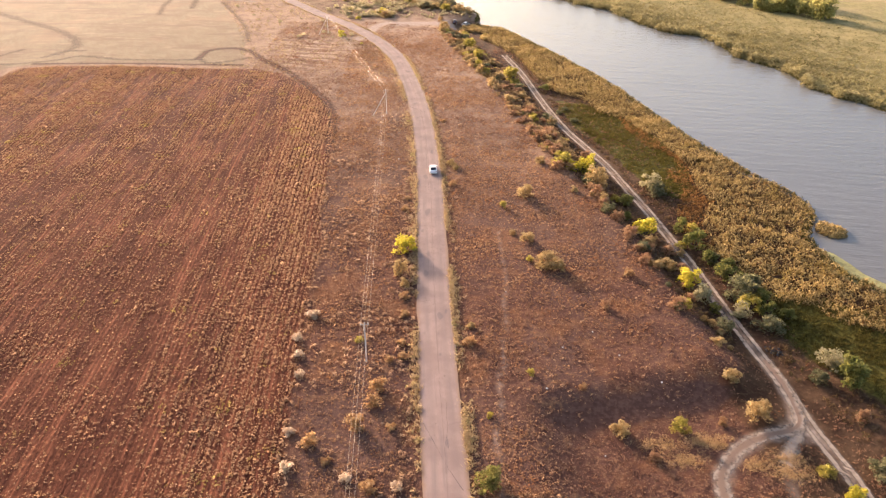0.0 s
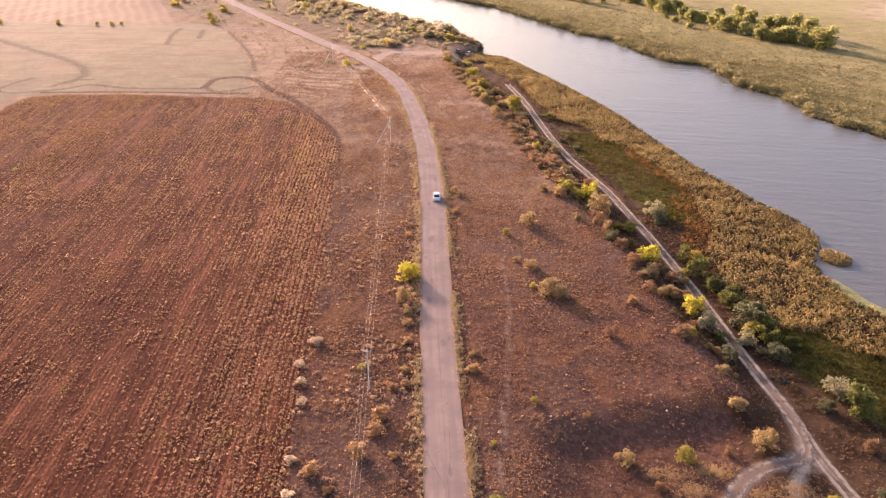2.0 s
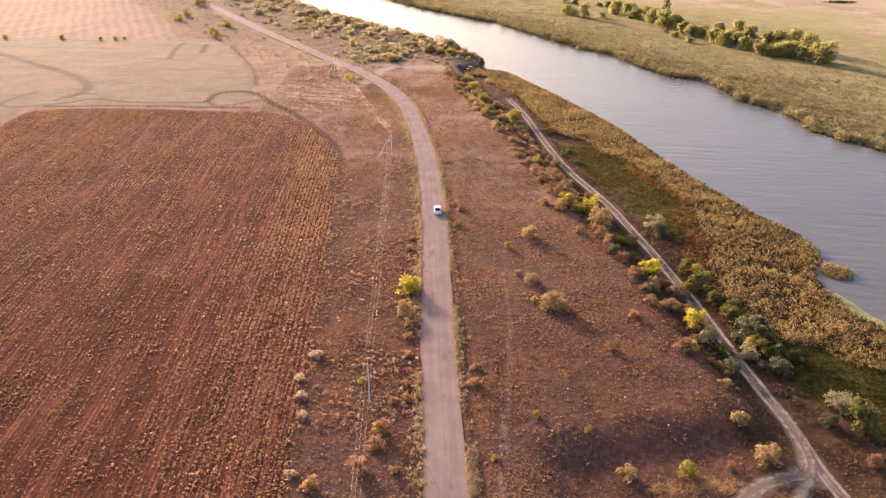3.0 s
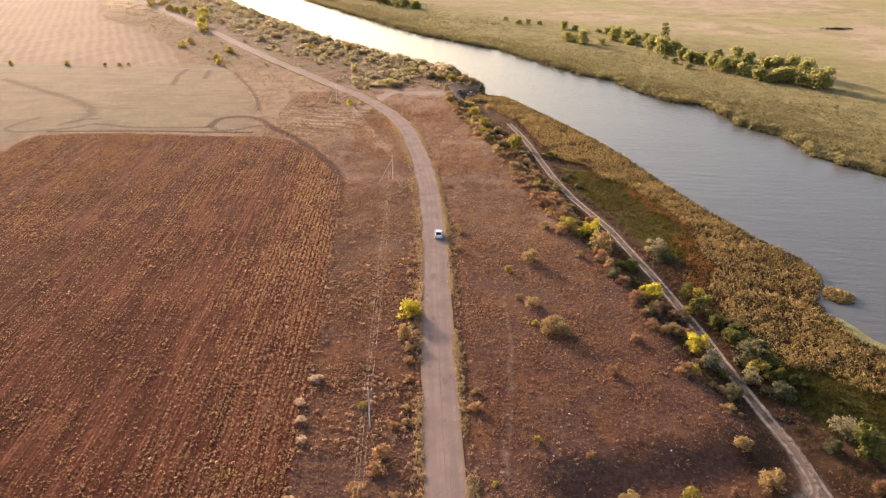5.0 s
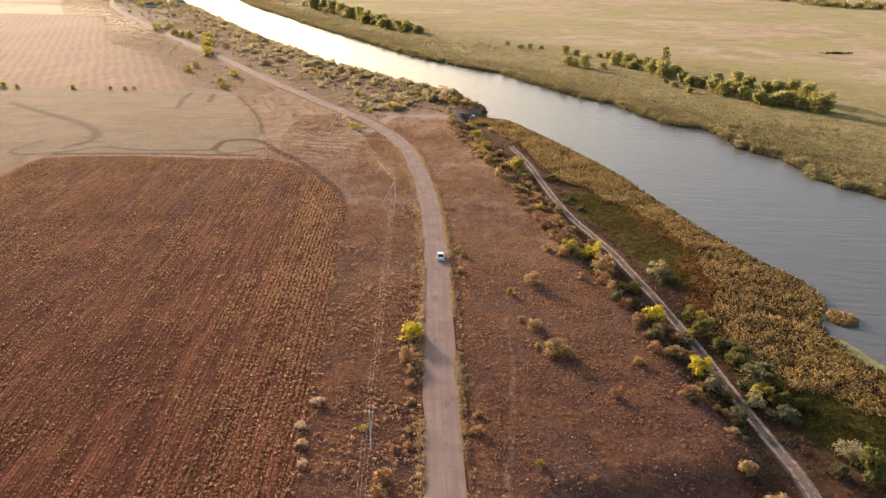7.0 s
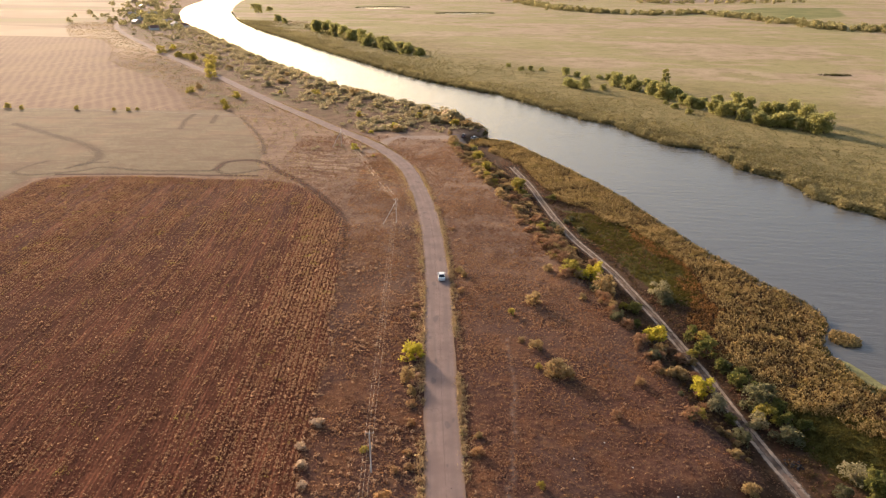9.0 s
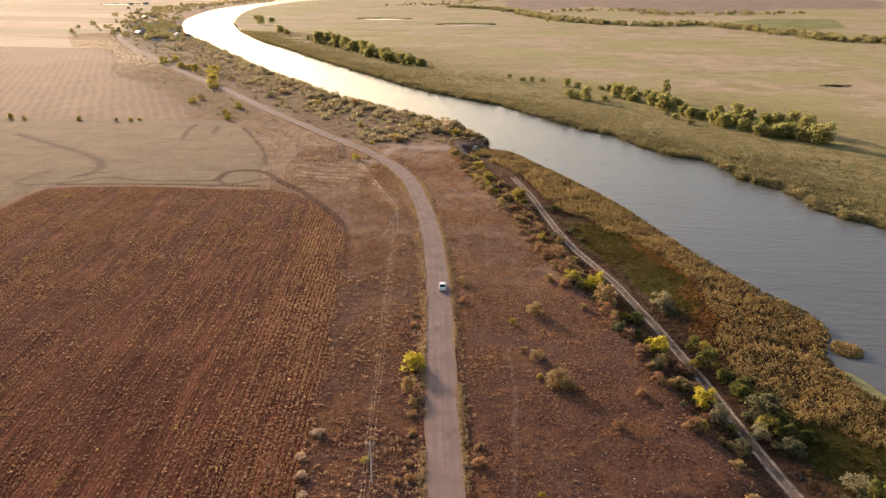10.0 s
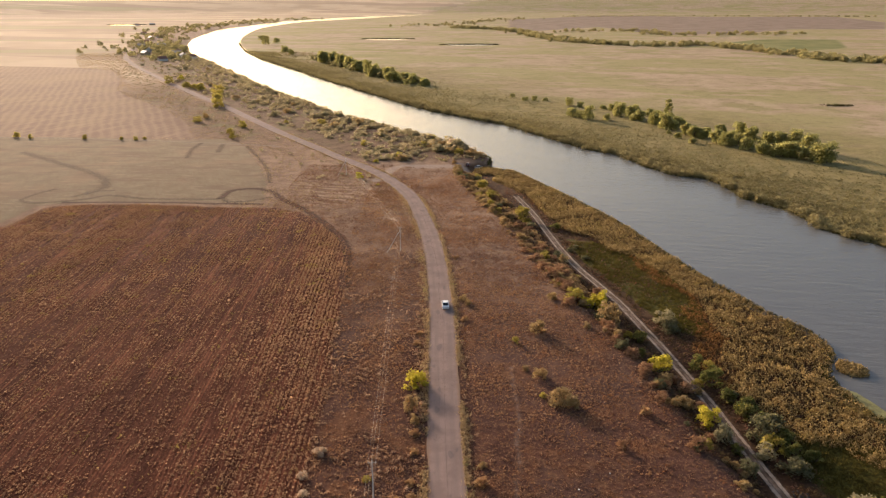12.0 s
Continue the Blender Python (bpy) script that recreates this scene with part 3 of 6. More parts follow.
def block(bm, size, at, turn=(0, 0, 0), bevel=0.0):
    """A box, its edges bevelled, added to a bmesh."""
    made = bmesh.ops.create_cube(bm, size=1, matrix=pose(*at, *turn) @ Matrix.Diagonal((*size, 1)))
    if bevel:
        edges = list({e for v in made["verts"] for e in v.link_edges})
        bmesh.ops.bevel(bm, geom=edges, offset=bevel, segments=2, affect="EDGES", profile=0.6)
    return bm


def rod(bm, a, b, r0, r1, sides=8):
    """A tapered round rod from a to b, added to a bmesh."""
    a, b = Vector(a), Vector(b)
    turn = (b - a).to_track_quat("Z", "Y").to_matrix().to_4x4()
    bmesh.ops.create_cone(bm, cap_ends=True, segments=sides, radius1=r0, radius2=r1, depth=(b - a).length,
                          matrix=Matrix.Translation((a + b) / 2) @ turn)
    return bm


def graded(a, b, step, low, high, growth):
    """Grid lines: even steps from a to b, growing steps out to low and high."""
    lines, s = list(np.arange(a, b, step)), step
    while lines[-1] < high:
        s *= growth
        lines.append(lines[-1] + s)
    s = step
    while lines[0] > low:
        s *= growth
        lines.insert(0, lines[0] - s)
    return np.array(lines)


# ---- the ground: one sheet to the horizon ----
def zone(ring, x, y, soft):
    return smooth(inside(ring, x, y), -soft, soft)


def build_ground():
    xs, ys = graded(-45, 75, 1.25, -5200, 5200, 1.037), graded(50, 180, 1.25, -2500, 5000, 1.021)
    gx, gy = np.meshgrid(xs, ys)
    x, y = gx.ravel(), gy.ravel()
    z = height(x, y)
    grain = np.random.RandomState(3).uniform(-1, 1, len(x))
    field = zone(FIELD, x, y, 1.2)
    z = z + field * 0.07 * grain * (np.hypot(x, y) < 320)
    lowland = inside(LOWLAND, x, y)
    near_side = smooth(inside(LBANK + [(-9000, 5150), (-9000, -300)], x, y), -3, 3)
    flat = smooth(lowland, 3, 14) * (1 - near_side)
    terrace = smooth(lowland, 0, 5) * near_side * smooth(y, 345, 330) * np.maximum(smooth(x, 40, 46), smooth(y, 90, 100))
    marsh = smooth(distance(RBANK[:24], x, y) + 30 * waves(x, y, 90), 190, 60)
    road = distance(ROAD, x, y)
    scrub = near_side * (inside(ROAD + [(6000, 2000), (6000, -220)], x, y) > 3) * smooth(y, 318, 345) * smooth(y, 1500, 1200)
    west = inside(ROAD + [(-9000, 2000), (-9000, -220)], x, y) > 4
    verge = west * near_side * smooth(y, 340, 420) * smooth(y, 700, 520) * smooth(road, 75, 45)
    scrub = np.maximum(scrub, 0.8 * verge)
    hills = np.maximum(smooth(np.hypot(x, y), 1900, 2600), smooth(np.hypot(x, y) + 40 * waves(x, y, 300), 620, 780) * west) * near_side
    track = distance(TRACK, x, y)
    track2 = distance(BRANCH, x, y)
    dust = np.maximum(np.maximum(0.5 * (1 - smooth(track, 0.3, 1.7)), 0.55 * (1 - smooth(track2, 0.6, 2.2))), 0.8 * (1 - smooth(distance(SPUR, x, y), 1.2, 3.4)))
    dust = np.maximum(dust, 0.42 * (1 - smooth(distance([(50.4, 78), (48.4, 73.5), (46.2, 68.8), (44.4, 64.4)], x, y), 0.5, 2.2)))
    dust = np.maximum(dust, 0.6 * zone([(51.2, 83), (53.4, 83), (53.8, 76), (53.2, 72), (50.5, 73.5), (47.5, 74), (50, 78)], x, y, 1.0))
    dust = np.maximum(dust, 0.75 * zone([(-19, 309), (-12, 318), (0, 320), (8, 322), (10, 316), (0, 311), (-10, 309)], x, y, 1.5))
    dust = np.maximum(dust, 0.43 * (1 - smooth(distance([(7.1, 50), (7.1, 62.5), (7.4, 70), (8.7, 81), (10.6, 94), (12.3, 111), (12.5, 130)], x, y), 0.2, 1.2)))
    dry = (1 - scrub) * smooth(y + 0.3 * x + 14 * waves(x, y, 60), 120, 250) * (1 - flat)
    # mask of the scarp, coloured for bare earth and painted shade together
    bare_shade = zone([(14, 76.5), (20, 80.5), (30, 82.5), (40, 85), (45, 84), (40, 79.5), (28, 77), (18, 75)], x, y, 1.2)
    nx, ny = len(xs), len(ys)
    i = (np.arange(ny - 1)[:, None] * nx + np.arange(nx - 1)).ravel()
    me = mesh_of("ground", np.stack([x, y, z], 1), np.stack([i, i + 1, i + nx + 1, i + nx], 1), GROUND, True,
                 field=field, fallow=zone(FALLOW, x, y, 2), farfield=zone(FARFIELD, x, y, 14), flat=flat, terrace=terrace, rough=smooth(np.hypot(x, y), 420, 200) * 0.9 + 0.1, painted_ridges=zone([(-50, 246), (-60, 262), (-62, 292), (-38, 290), (-28, 262), (-28, 236)], x, y, 9) * smooth(waves(x, y, 25), -0.5, 0.3), marsh=marsh, scrub=scrub, hills=hills, dry=dry, bare_shade=bare_shade,
                 green=np.maximum(zone(GREEN, x, y, 2), zone(GREEN_LOW, x, y, 3)), dust=dust,
                 far_plough=zone(RIGHT_PLOUGH, x, y, 25), far_green=zone(RIGHT_MEADOW, x, y, 15))
    tagged(new("ground", me), "reddish brown autumn land with ploughed field, dry meadow and river flats", "ground", kind="structure")


def ribbon(name, line, half, lift, material, label, category, ragged=0.12, lanes=10, step=1.2, centre=0.0, seed=1):
    """A strip laid on the ground along a line, with a little thickness at its edges."""
    p = spline(line, step)
    way = np.gradient(p, axis=0)
    way /= np.hypot(*way.T)[:, None]
    side = np.stack([way[:, 1], -way[:, 0]], 1)
    along = np.r_[0, np.cumsum(np.hypot(*np.diff(p, axis=0).T))]
    rs = np.random.RandomState(seed)
    raw = rs.uniform(-1, 1, (len(p) + 4, 2))
    soft = (raw[:-4] + raw[1:-3] * 2 + raw[2:-2] * 2 + raw[3:-1]) / 6 * ragged
    verts, u_all, s_all, m_all = [], [], [], []
    for k in range(lanes + 3):
        f = -1 if k == 0 else 1 if k == lanes + 2 else -1 + 2 * (k - 1) / lanes
        edge = np.where(f < 0, soft[:, 0], soft[:, 1]) * abs(f) ** 4
        u = centre + f * half + edge
        q = p + side * u[:, None]
        z = height(*(p + side * centre).T) + lift * (1 - 0.35 * f * f) if lift > 0.05 else height(*q.T) + lift
        if k in (0, lanes + 2):
            z = z - (0.35 if lift > 0.05 else 0.0)
        m_all.append(np.full(len(p), 1 - abs(f)))
        verts.append(np.column_stack([q, z]))
        u_all.append(u - centre)
        s_all.append(along)
    n, m = len(p), lanes + 3
    i = (np.arange(m - 1)[:, None] * n + np.arange(n - 1)).ravel()
    me = mesh_of(name, np.vstack(verts), np.stack([i, i + 1, i + n + 1, i + n], 1), material, False, across=np.concatenate(u_all), along=np.concatenate(s_all), middle=np.concatenate(m_all))
    return tagged(new(name, me), label, category, kind="structure")


build_ground()
soil = Nodes("turned_dark_soil", 0.95, 0.1)
SOIL = soil.colour(soil.mix(soil.ramp(soil.noise(0.8, 5), 0.3, 0.7), (0.125, 0.083, 0.054), (0.17, 0.118, 0.078))).feathered(1.5, 3.0).mat
edge_soil = Nodes("dark_red_furrow", 0.95, 0.1)
EDGE_SOIL = edge_soil.colour(edge_soil.mix(edge_soil.ramp(edge_soil.noise(1.2, 5), 0.3, 0.7), (0.05, 0.02, 0.012), (0.10, 0.042, 0.026))).feathered(1.0, 1.8).mat
TYRE_LINES = [([(-205, 346), (-176.4, 322.4), (-156, 306.4), (-145.1, 295.9), (-138, 286), (-134.5, 276), (-137, 266)], 3.4, SOIL),
              ([(-157, 257), (-149, 253.5), (-134, 259), (-126.4, 264), (-113, 260), (-98.4, 258.5), (-84, 259)], 2.0, SOIL),
              ([(-156.8, 257.4), (-155.9, 265.5), (-151.8, 274.1)], 1.8, SOIL), ([(-140, 262), (-136, 270), (-128, 272)], 1.6, SOIL),
              ([(-84, 259), (-83.6, 264), (-82.8, 271.4), (-75, 275), (-67.2, 270), (-60, 258), (-50, 245), (-37, 222), (-30, 204), (-26.5, 172)], 2.4, EDGE_SOIL),
              ([(-84, 262), (-79.4, 255), (-72.1, 256.5), (-65.3, 262)], 1.8, SOIL), ([(-140, 254.5), (-112, 254.5), (-90, 253), (-66, 252)], 1.7, EDGE_SOIL),
              ([(-126, 370), (-124.8, 352.2), (-120.8, 332.2)], 2.2, SOIL), ([(-113.8, 366.8), (-110.2, 345.2)], 2.4, SOIL),
              ([(-100, 360), (-88, 334), (-78, 309), (-71, 284)], 1.6, SOIL)]
for k, (line, half, earth) in enumerate(TYRE_LINES):
    ribbon("tyre_mark", line, half, 0.05, earth, "dark curved tyre mark turned into the field", "tyre mark", 0.7, 4, 1.5, 0.0, 60 + k)
ribbon("field_path", [(-900, 402), (-400, 391), (-239, 386.3), (-191, 381.2), (-153, 375.5), (-128, 371), (-104, 366), (-84, 360)], 1.3, 0.05, DUST, "pale earth path between two fields", "path", 0.4, 4, 3.0, 0.0, 75)
CRACK = plain("dark_crack_filling", (0.085, 0.066, 0.06), 0.95, 0.1)
ribbon("road", ROAD, 3.0, 0.1, ASPHALT, "worn pinkish grey asphalt country road with cracks", "road", 0.22)
CRACKS = [[(-7.5, 208), (-5.1, 204.9), (-3.8, 203.4), (-2.4, 202.3)], [(-4.4, 204.3), (-3.6, 198), (-3.3, 194.5), (-2.6, 188.5)], [(-6.5, 216.2), (-5.2, 211.8), (-4.4, 204.3)],
          [(-2.7, 186.1), (-2.3, 174), (-2.0, 161.6), (-1.5, 149)], [(-2.3, 75.4), (-0.9, 71.8), (0.3, 68.7), (1.4, 66.2), (2.7, 63.6)], [(1.0, 79.5), (0.85, 77), (1.0, 74.8), (0.8, 72.6), (1.05, 70.4)]]
for k, line in enumerate(CRACKS):
    ribbon("road_crack", line, 0.1 if k < 3 else 0.055, 0.106, CRACK, "dark crack across the worn asphalt", "crack", 0.09, 2, 0.5, 0.0, 90 + k)
for seed, centre in ((3, -0.78), (4, 0.78)):
    ribbon("dirt_track", TRACK, 0.66, 0.045, DUST, "pale dusty wheel rut of a dirt track", "dirt track", 0.16, 3, 1.0, centre, seed)
ribbon("dirt_track", BRANCH_INNER, 1.5, 0.048, DUST, "worn dusty wheel line inside the bend of the track", "dirt track", 0.25, 6, 1.0, 0.0, 10)
ribbon("dirt_track", BRANCH, 1.7, 0.055, RUTS, "broad dusty track turning off towards the water", "dirt track", 0.3, 10, 1.0, 0.0, 9)


def sheet(name, ring, z, label, category):
    """A level sheet of water inside a ring."""
    from mathutils.geometry import tessellate_polygon
    verts = [Vector((x, y, z)) for x, y in ring]
    tris = tessellate_polygon([verts])
    me = mesh_of(name, verts, tris, WATER, False)
    bm = bmesh.new()
    bm.from_mesh(me)
    for f in bm.faces:
        if f.normal.z < 0:
            f.normal_flip()
    bm.to_mesh(me)
    bm.free()
    return tagged(new(name, me), label, category, kind="structure")


def shoreline(line, step, wander, seed):
    """A bank's line with small bays and points."""
    p = spline(line, step)
    way = np.gradient(p, axis=0)
    side = np.stack([way[:, 1], -way[:, 0]], 1) / np.hypot(*way.T)[:, None]
    rs = np.random.RandomState(seed)
    off = np.convolve(rs.uniform(-1, 1, len(p) + 6), np.ones(4) / 2, "same")[3:-3] * wander
    return p + side * off[:, None]


left_shore, right_shore = shoreline(LBANK[:-2], 5.0, 0.9, 7), shoreline(RBANK[:-1], 2.6, 2.4, 8)
sheet("water", np.vstack([left_shore, right_shore[::-1]]).tolist(), -2.9, "calm rippled river reflecting the evening sky", "river")
POND_RINGS = []
for cx, cy, rx, ry in ((-110, 1435, 42, 30), (40, 1252, 40, 24), (-925, 2180, 45, 40)):
    ring = [(cx + rx * math.cos(a) * (1 + 0.2 * math.sin(3 * a)), cy + ry * math.sin(a) * (1 + 0.15 * math.cos(2 * a))) for a in np.linspace(0, 2 * math.pi, 25)[:-1]]
    POND_RINGS.append(ring)
    sheet("pond", ring, float(height(cx, cy)) + 0.25, "small shallow pond in the grassland", "pond")
ALGAE = plain("floating_algae", (0.26, 0.24, 0.09), 0.7, 0.3, 0, 0.25, 1.2)
algae = sheet("algae", [(75.6, 119.5), (76, 124), (77.5, 127), (79.5, 125.5), (80.8, 121.5), (81.6, 117.5), (83.5, 114.5), (86, 111), (85, 109.5), (80.5, 112), (77, 115.5)], -2.86, "yellow-green algae floating by the reeds", "algae")
algae.data.materials[0] = ALGAE

# ---- plants: shapes ----
def facing(rs, n, flat=0.0):
    """Two crossing directions for each of n small leaves, random in space."""
    a = rs.normal(size=(n, 3))
    a[:, 2] *= 1 - flat
    a /= np.linalg.norm(a, axis=1)[:, None]
    b = np.cross(a, rs.normal(size=(n, 3)))
    return a, b / np.linalg.norm(b, axis=1)[:, None]


def tuft_shape(rs, n=12, leaf=0.42, tall=0.75):
    """A low clump of weed: leaves in a rough dome one metre across."""
    d = rs.normal(size=(n, 3))
    d /= np.linalg.norm(d, axis=1)[:, None]
    c = d * rs.uniform(0.45, 1, (n, 1)) ** 0.5 * 0.42
    c[:, 2] = np.abs(c[:, 2]) * 2 * tall * 0.8 + 0.06
    a, b = facing(rs, n)
    size = leaf * rs.uniform(0.6, 1.3, (n, 1))
    v = np.stack([c - a * size * 0.5, c + a * size * 0.5 + b * size * 0.15, c + b * size * 0.8], 1).reshape(-1, 3)
    v[:, 2] = np.maximum(v[:, 2], 0.0)
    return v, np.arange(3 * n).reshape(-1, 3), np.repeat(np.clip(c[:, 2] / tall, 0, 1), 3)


def blade_shape(rs, n=9, spread=0.5, lean=0.3, wide=0.09, plume=True):
    """A clump of upright blades one metre tall, some with a plume."""
    v, tip = [], []
    for _ in range(n):
        x, y = rs.normal(size=2) * spread * 0.45
        lx, ly = rs.normal(size=2) * lean * 0.5
        h, a = rs.uniform(0.65, 1.05), rs.uniform(0, math.pi)
        w = wide * rs.uniform(0.7, 1.3)
        ux, uy = math.cos(a) * w, math.sin(a) * w
        v += [(x - ux, y - uy, 0), (x + ux, y + uy, 0), (x + lx, y + ly, h)]
        tip += [0, 0, 0.8]
        if plume:
            px, py, s = x + lx, y + ly, rs.uniform(0.10, 0.2)
            v += [(px - uy * 1.2 - s * 0.4, py + ux * 1.2, h - s), (px + uy * 1.2 + s * 0.4, py - ux * 1.2, h - s * 0.8), (px + lx * 0.4, py + ly * 0.4, h + s)]
            tip += [1, 1, 1]
    return np.array(v), np.arange(len(v)).reshape(-1, 3), np.array(tip, float)


def scatter(name, shapes, x, y, size, tall, material, label, category, seed, tone=None, lift=0.0):
    """Very many small plants as one mesh: copies of the shapes, turned and sized, on the ground."""
    rs = np.random.RandomState(seed)
    z = height(x, y) + lift
    kind = rs.randint(len(shapes), size=len(x))
    turn = rs.uniform(0, 2 * math.pi, len(x))
    tone = rs.uniform(0, 1, len(x)) if tone is None else np.clip(tone + rs.uniform(-0.25, 0.25, len(x)), 0, 1)
    verts, faces, tones, tips, base = [], [], [], [], 0
    for k, (v, f, tip) in enumerate(shapes):
        pick = kind == k
        m = pick.sum()
        c, s = np.cos(turn[pick])[:, None], np.sin(turn[pick])[:, None]
        px = (v[:, 0] * c - v[:, 1] * s) * size[pick][:, None] + x[pick][:, None]
        py = (v[:, 0] * s + v[:, 1] * c) * size[pick][:, None] + y[pick][:, None]
        pz = v[:, 2] * (size * tall)[pick][:, None] + z[pick][:, None]
        verts.append(np.stack([px, py, pz], -1).reshape(-1, 3))
        faces.append((f[None] + base + np.arange(m)[:, None, None] * len(v)).reshape(-1, 3))
        tones.append(np.repeat(tone[pick], len(v)))
        tips.append(np.tile(tip, m))
        base += m * len(v)
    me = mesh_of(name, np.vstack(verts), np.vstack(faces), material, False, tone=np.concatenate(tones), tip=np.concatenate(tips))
    return tagged(new(name, me), label, category, kind="stuff")


def crown_shape(rs, leaves, lobes, leaf, tall, low=0.12, cone=0.0):
    """A crown one metre wide: leaves round many small lobes that fill a dome, with gaps and stray sprays."""
    turn, r = rs.uniform(0, 6.283, lobes), rs.uniform(0, 1, lobes) ** 0.5
    z = rs.uniform(0.06, 0.8, lobes)
    reach = 0.36 * np.sqrt(np.clip(1.05 - z ** 2, 0, 1)) if not cone else 0.3 * cone * (1.1 - z)
    at = np.column_stack([np.cos(turn) * r * reach, np.sin(turn) * r * reach, z * tall * 0.95])
    radius = rs.uniform(0.1, 0.19, lobes) * (0.8 if cone else 1)
    pick = rs.randint(lobes, size=leaves)
    d = rs.normal(size=(leaves, 3))
    d /= np.linalg.norm(d, axis=1)[:, None]
    d[:, 2] = np.where(d[:, 2] < -0.4, -d[:, 2], d[:, 2])
    out = rs.uniform(0.5, 1.0, (leaves, 1)) * np.where(rs.uniform(size=(leaves, 1)) < 0.05, 1.4, 1.0)
    c = at[pick] + d * radius[pick][:, None] * out
    c[:, 2] = np.maximum(c[:, 2], low * tall * rs.uniform(0.6, 1.6, leaves))
    a, b = facing(rs, leaves, 0.2)
    s = leaf * rs.uniform(0.6, 1.4, (leaves, 1))
    v = np.stack([c - a * s, c + a * s * 0.8 + b * s * 0.2, c + b * s * 1.2], 1).reshape(-1, 3)
    return v, np.arange(3 * leaves).reshape(-1, 3)


def stems(rs, count, tall, thick, spread):
    """Stems or a trunk with limbs, one metre wide crown above."""
    bm = bmesh.new()
    if count == 1:
        rod(bm, (0, 0, -0.05), (0.01, 0.0, tall * 0.4), thick, thick * 0.6, 7)
        for k in range(5):
            a = k * 1.26 + rs.uniform(0, 0.6)
            rod(bm, (0.005, 0, tall * rs.uniform(0.25, 0.4)), (math.cos(a) * spread, math.sin(a) * spread, tall * rs.uniform(0.55, 0.8)), thick * 0.5, thick * 0.15, 5)
    else:
        for k in range(count):
            a = k * 6.28 / count + rs.uniform(0, 0.5)
            rod(bm, (math.cos(a) * 0.04, math.sin(a) * 0.04, -0.04), (math.cos(a) * spread, math.sin(a) * spread, tall * rs.uniform(0.5, 0.8)), thick, thick * 0.25, 5)
    return bm


def make_plant(name, kind, seed, tall, leaves, lobes, leaf, trunk, cone=0.0):
    """A shrub or tree, one metre wide, at the origin: stems and a crown of leaves."""
    rs = np.random.RandomState(seed)
    thing = new(name)
    part("trunk", stems(rs, 1 if trunk else 6, tall, 0.035 if trunk else 0.012, 0.22 if trunk else 0.26), BARK, thing)
    v, f = crown_shape(rs, leaves, lobes, leaf, tall, 0.06, cone)
    crown = new("crown", mesh_of("crown", v, f, LEAVES[kind]))
    crown.parent = thing
    return thing


WORDS = {"yellow": "bright yellow autumn shrub with dense leaves", "lime": "yellow-green shrub turning in autumn", "green": "dense green shrub with yellowing tips",
         "dark": "dark green leafy shrub on the bank", "grey": "grey-green shrub in the shade of the bank", "silver": "silvery shrub with pale leaves", "tan": "tan shrub with drying leaves",
         "straw": "straw-coloured dead weed bush", "orange": "dry shrub with orange-brown leaves", "rust": "low shrub with rust-red leaves", "weedy": "low orange-tan dead weed bush on the verge"}
SHRUBS = {}
for number, kind in enumerate(WORDS):
    SHRUBS[kind] = []
    for v in range(3):
        ob = make_plant("shrub", kind, 40 + number * 7 + v, (0.8, 0.95, 0.68)[v], 650 if kind in ("straw", "weedy") else 1300, (24, 28, 20)[v], 0.06 if kind in ("straw", "weedy") else 0.042, False)
        tagged(ob, WORDS[kind], "shrub", kind + " shrubs")
        SHRUBS[kind].append(ob)
FAR_SHRUBS = {}
for number, kind in enumerate(("tan", "yellow", "lime", "silver", "grey", "rust", "straw")):
    FAR_SHRUBS[kind] = []
    for v in range(2):
        ob = make_plant("shrub", kind, 140 + number * 7 + v, (0.72, 0.6)[v], 760, 26, 0.052, False)
        tagged(ob, WORDS[kind], "shrub", kind + " shrubs")
        FAR_SHRUBS[kind].append(ob)
used_shapes = set()


def stand(shapes, x, y, wide, rs, tall=1.0):
    """Sets a plant of one of the shapes on the ground; the first of each shape is itself moved there."""
    ob = shapes[rs.randint(len(shapes))]
    m = pose(x, y, float(height(x, y)), rs.uniform(-4, 4), rs.uniform(-4, 4), rs.uniform(0, 360))
    if ob.name in used_shapes:
        made = copy_thing(ob, m)
    else:
        used_shapes.add(ob.name)
        made = ob
        ob.matrix_basis = m
    made.scale = (wide * rs.uniform(0.85, 1.15), wide * rs.uniform(0.85, 1.15), wide * tall * rs.uniform(0.8, 1.15))
    return made


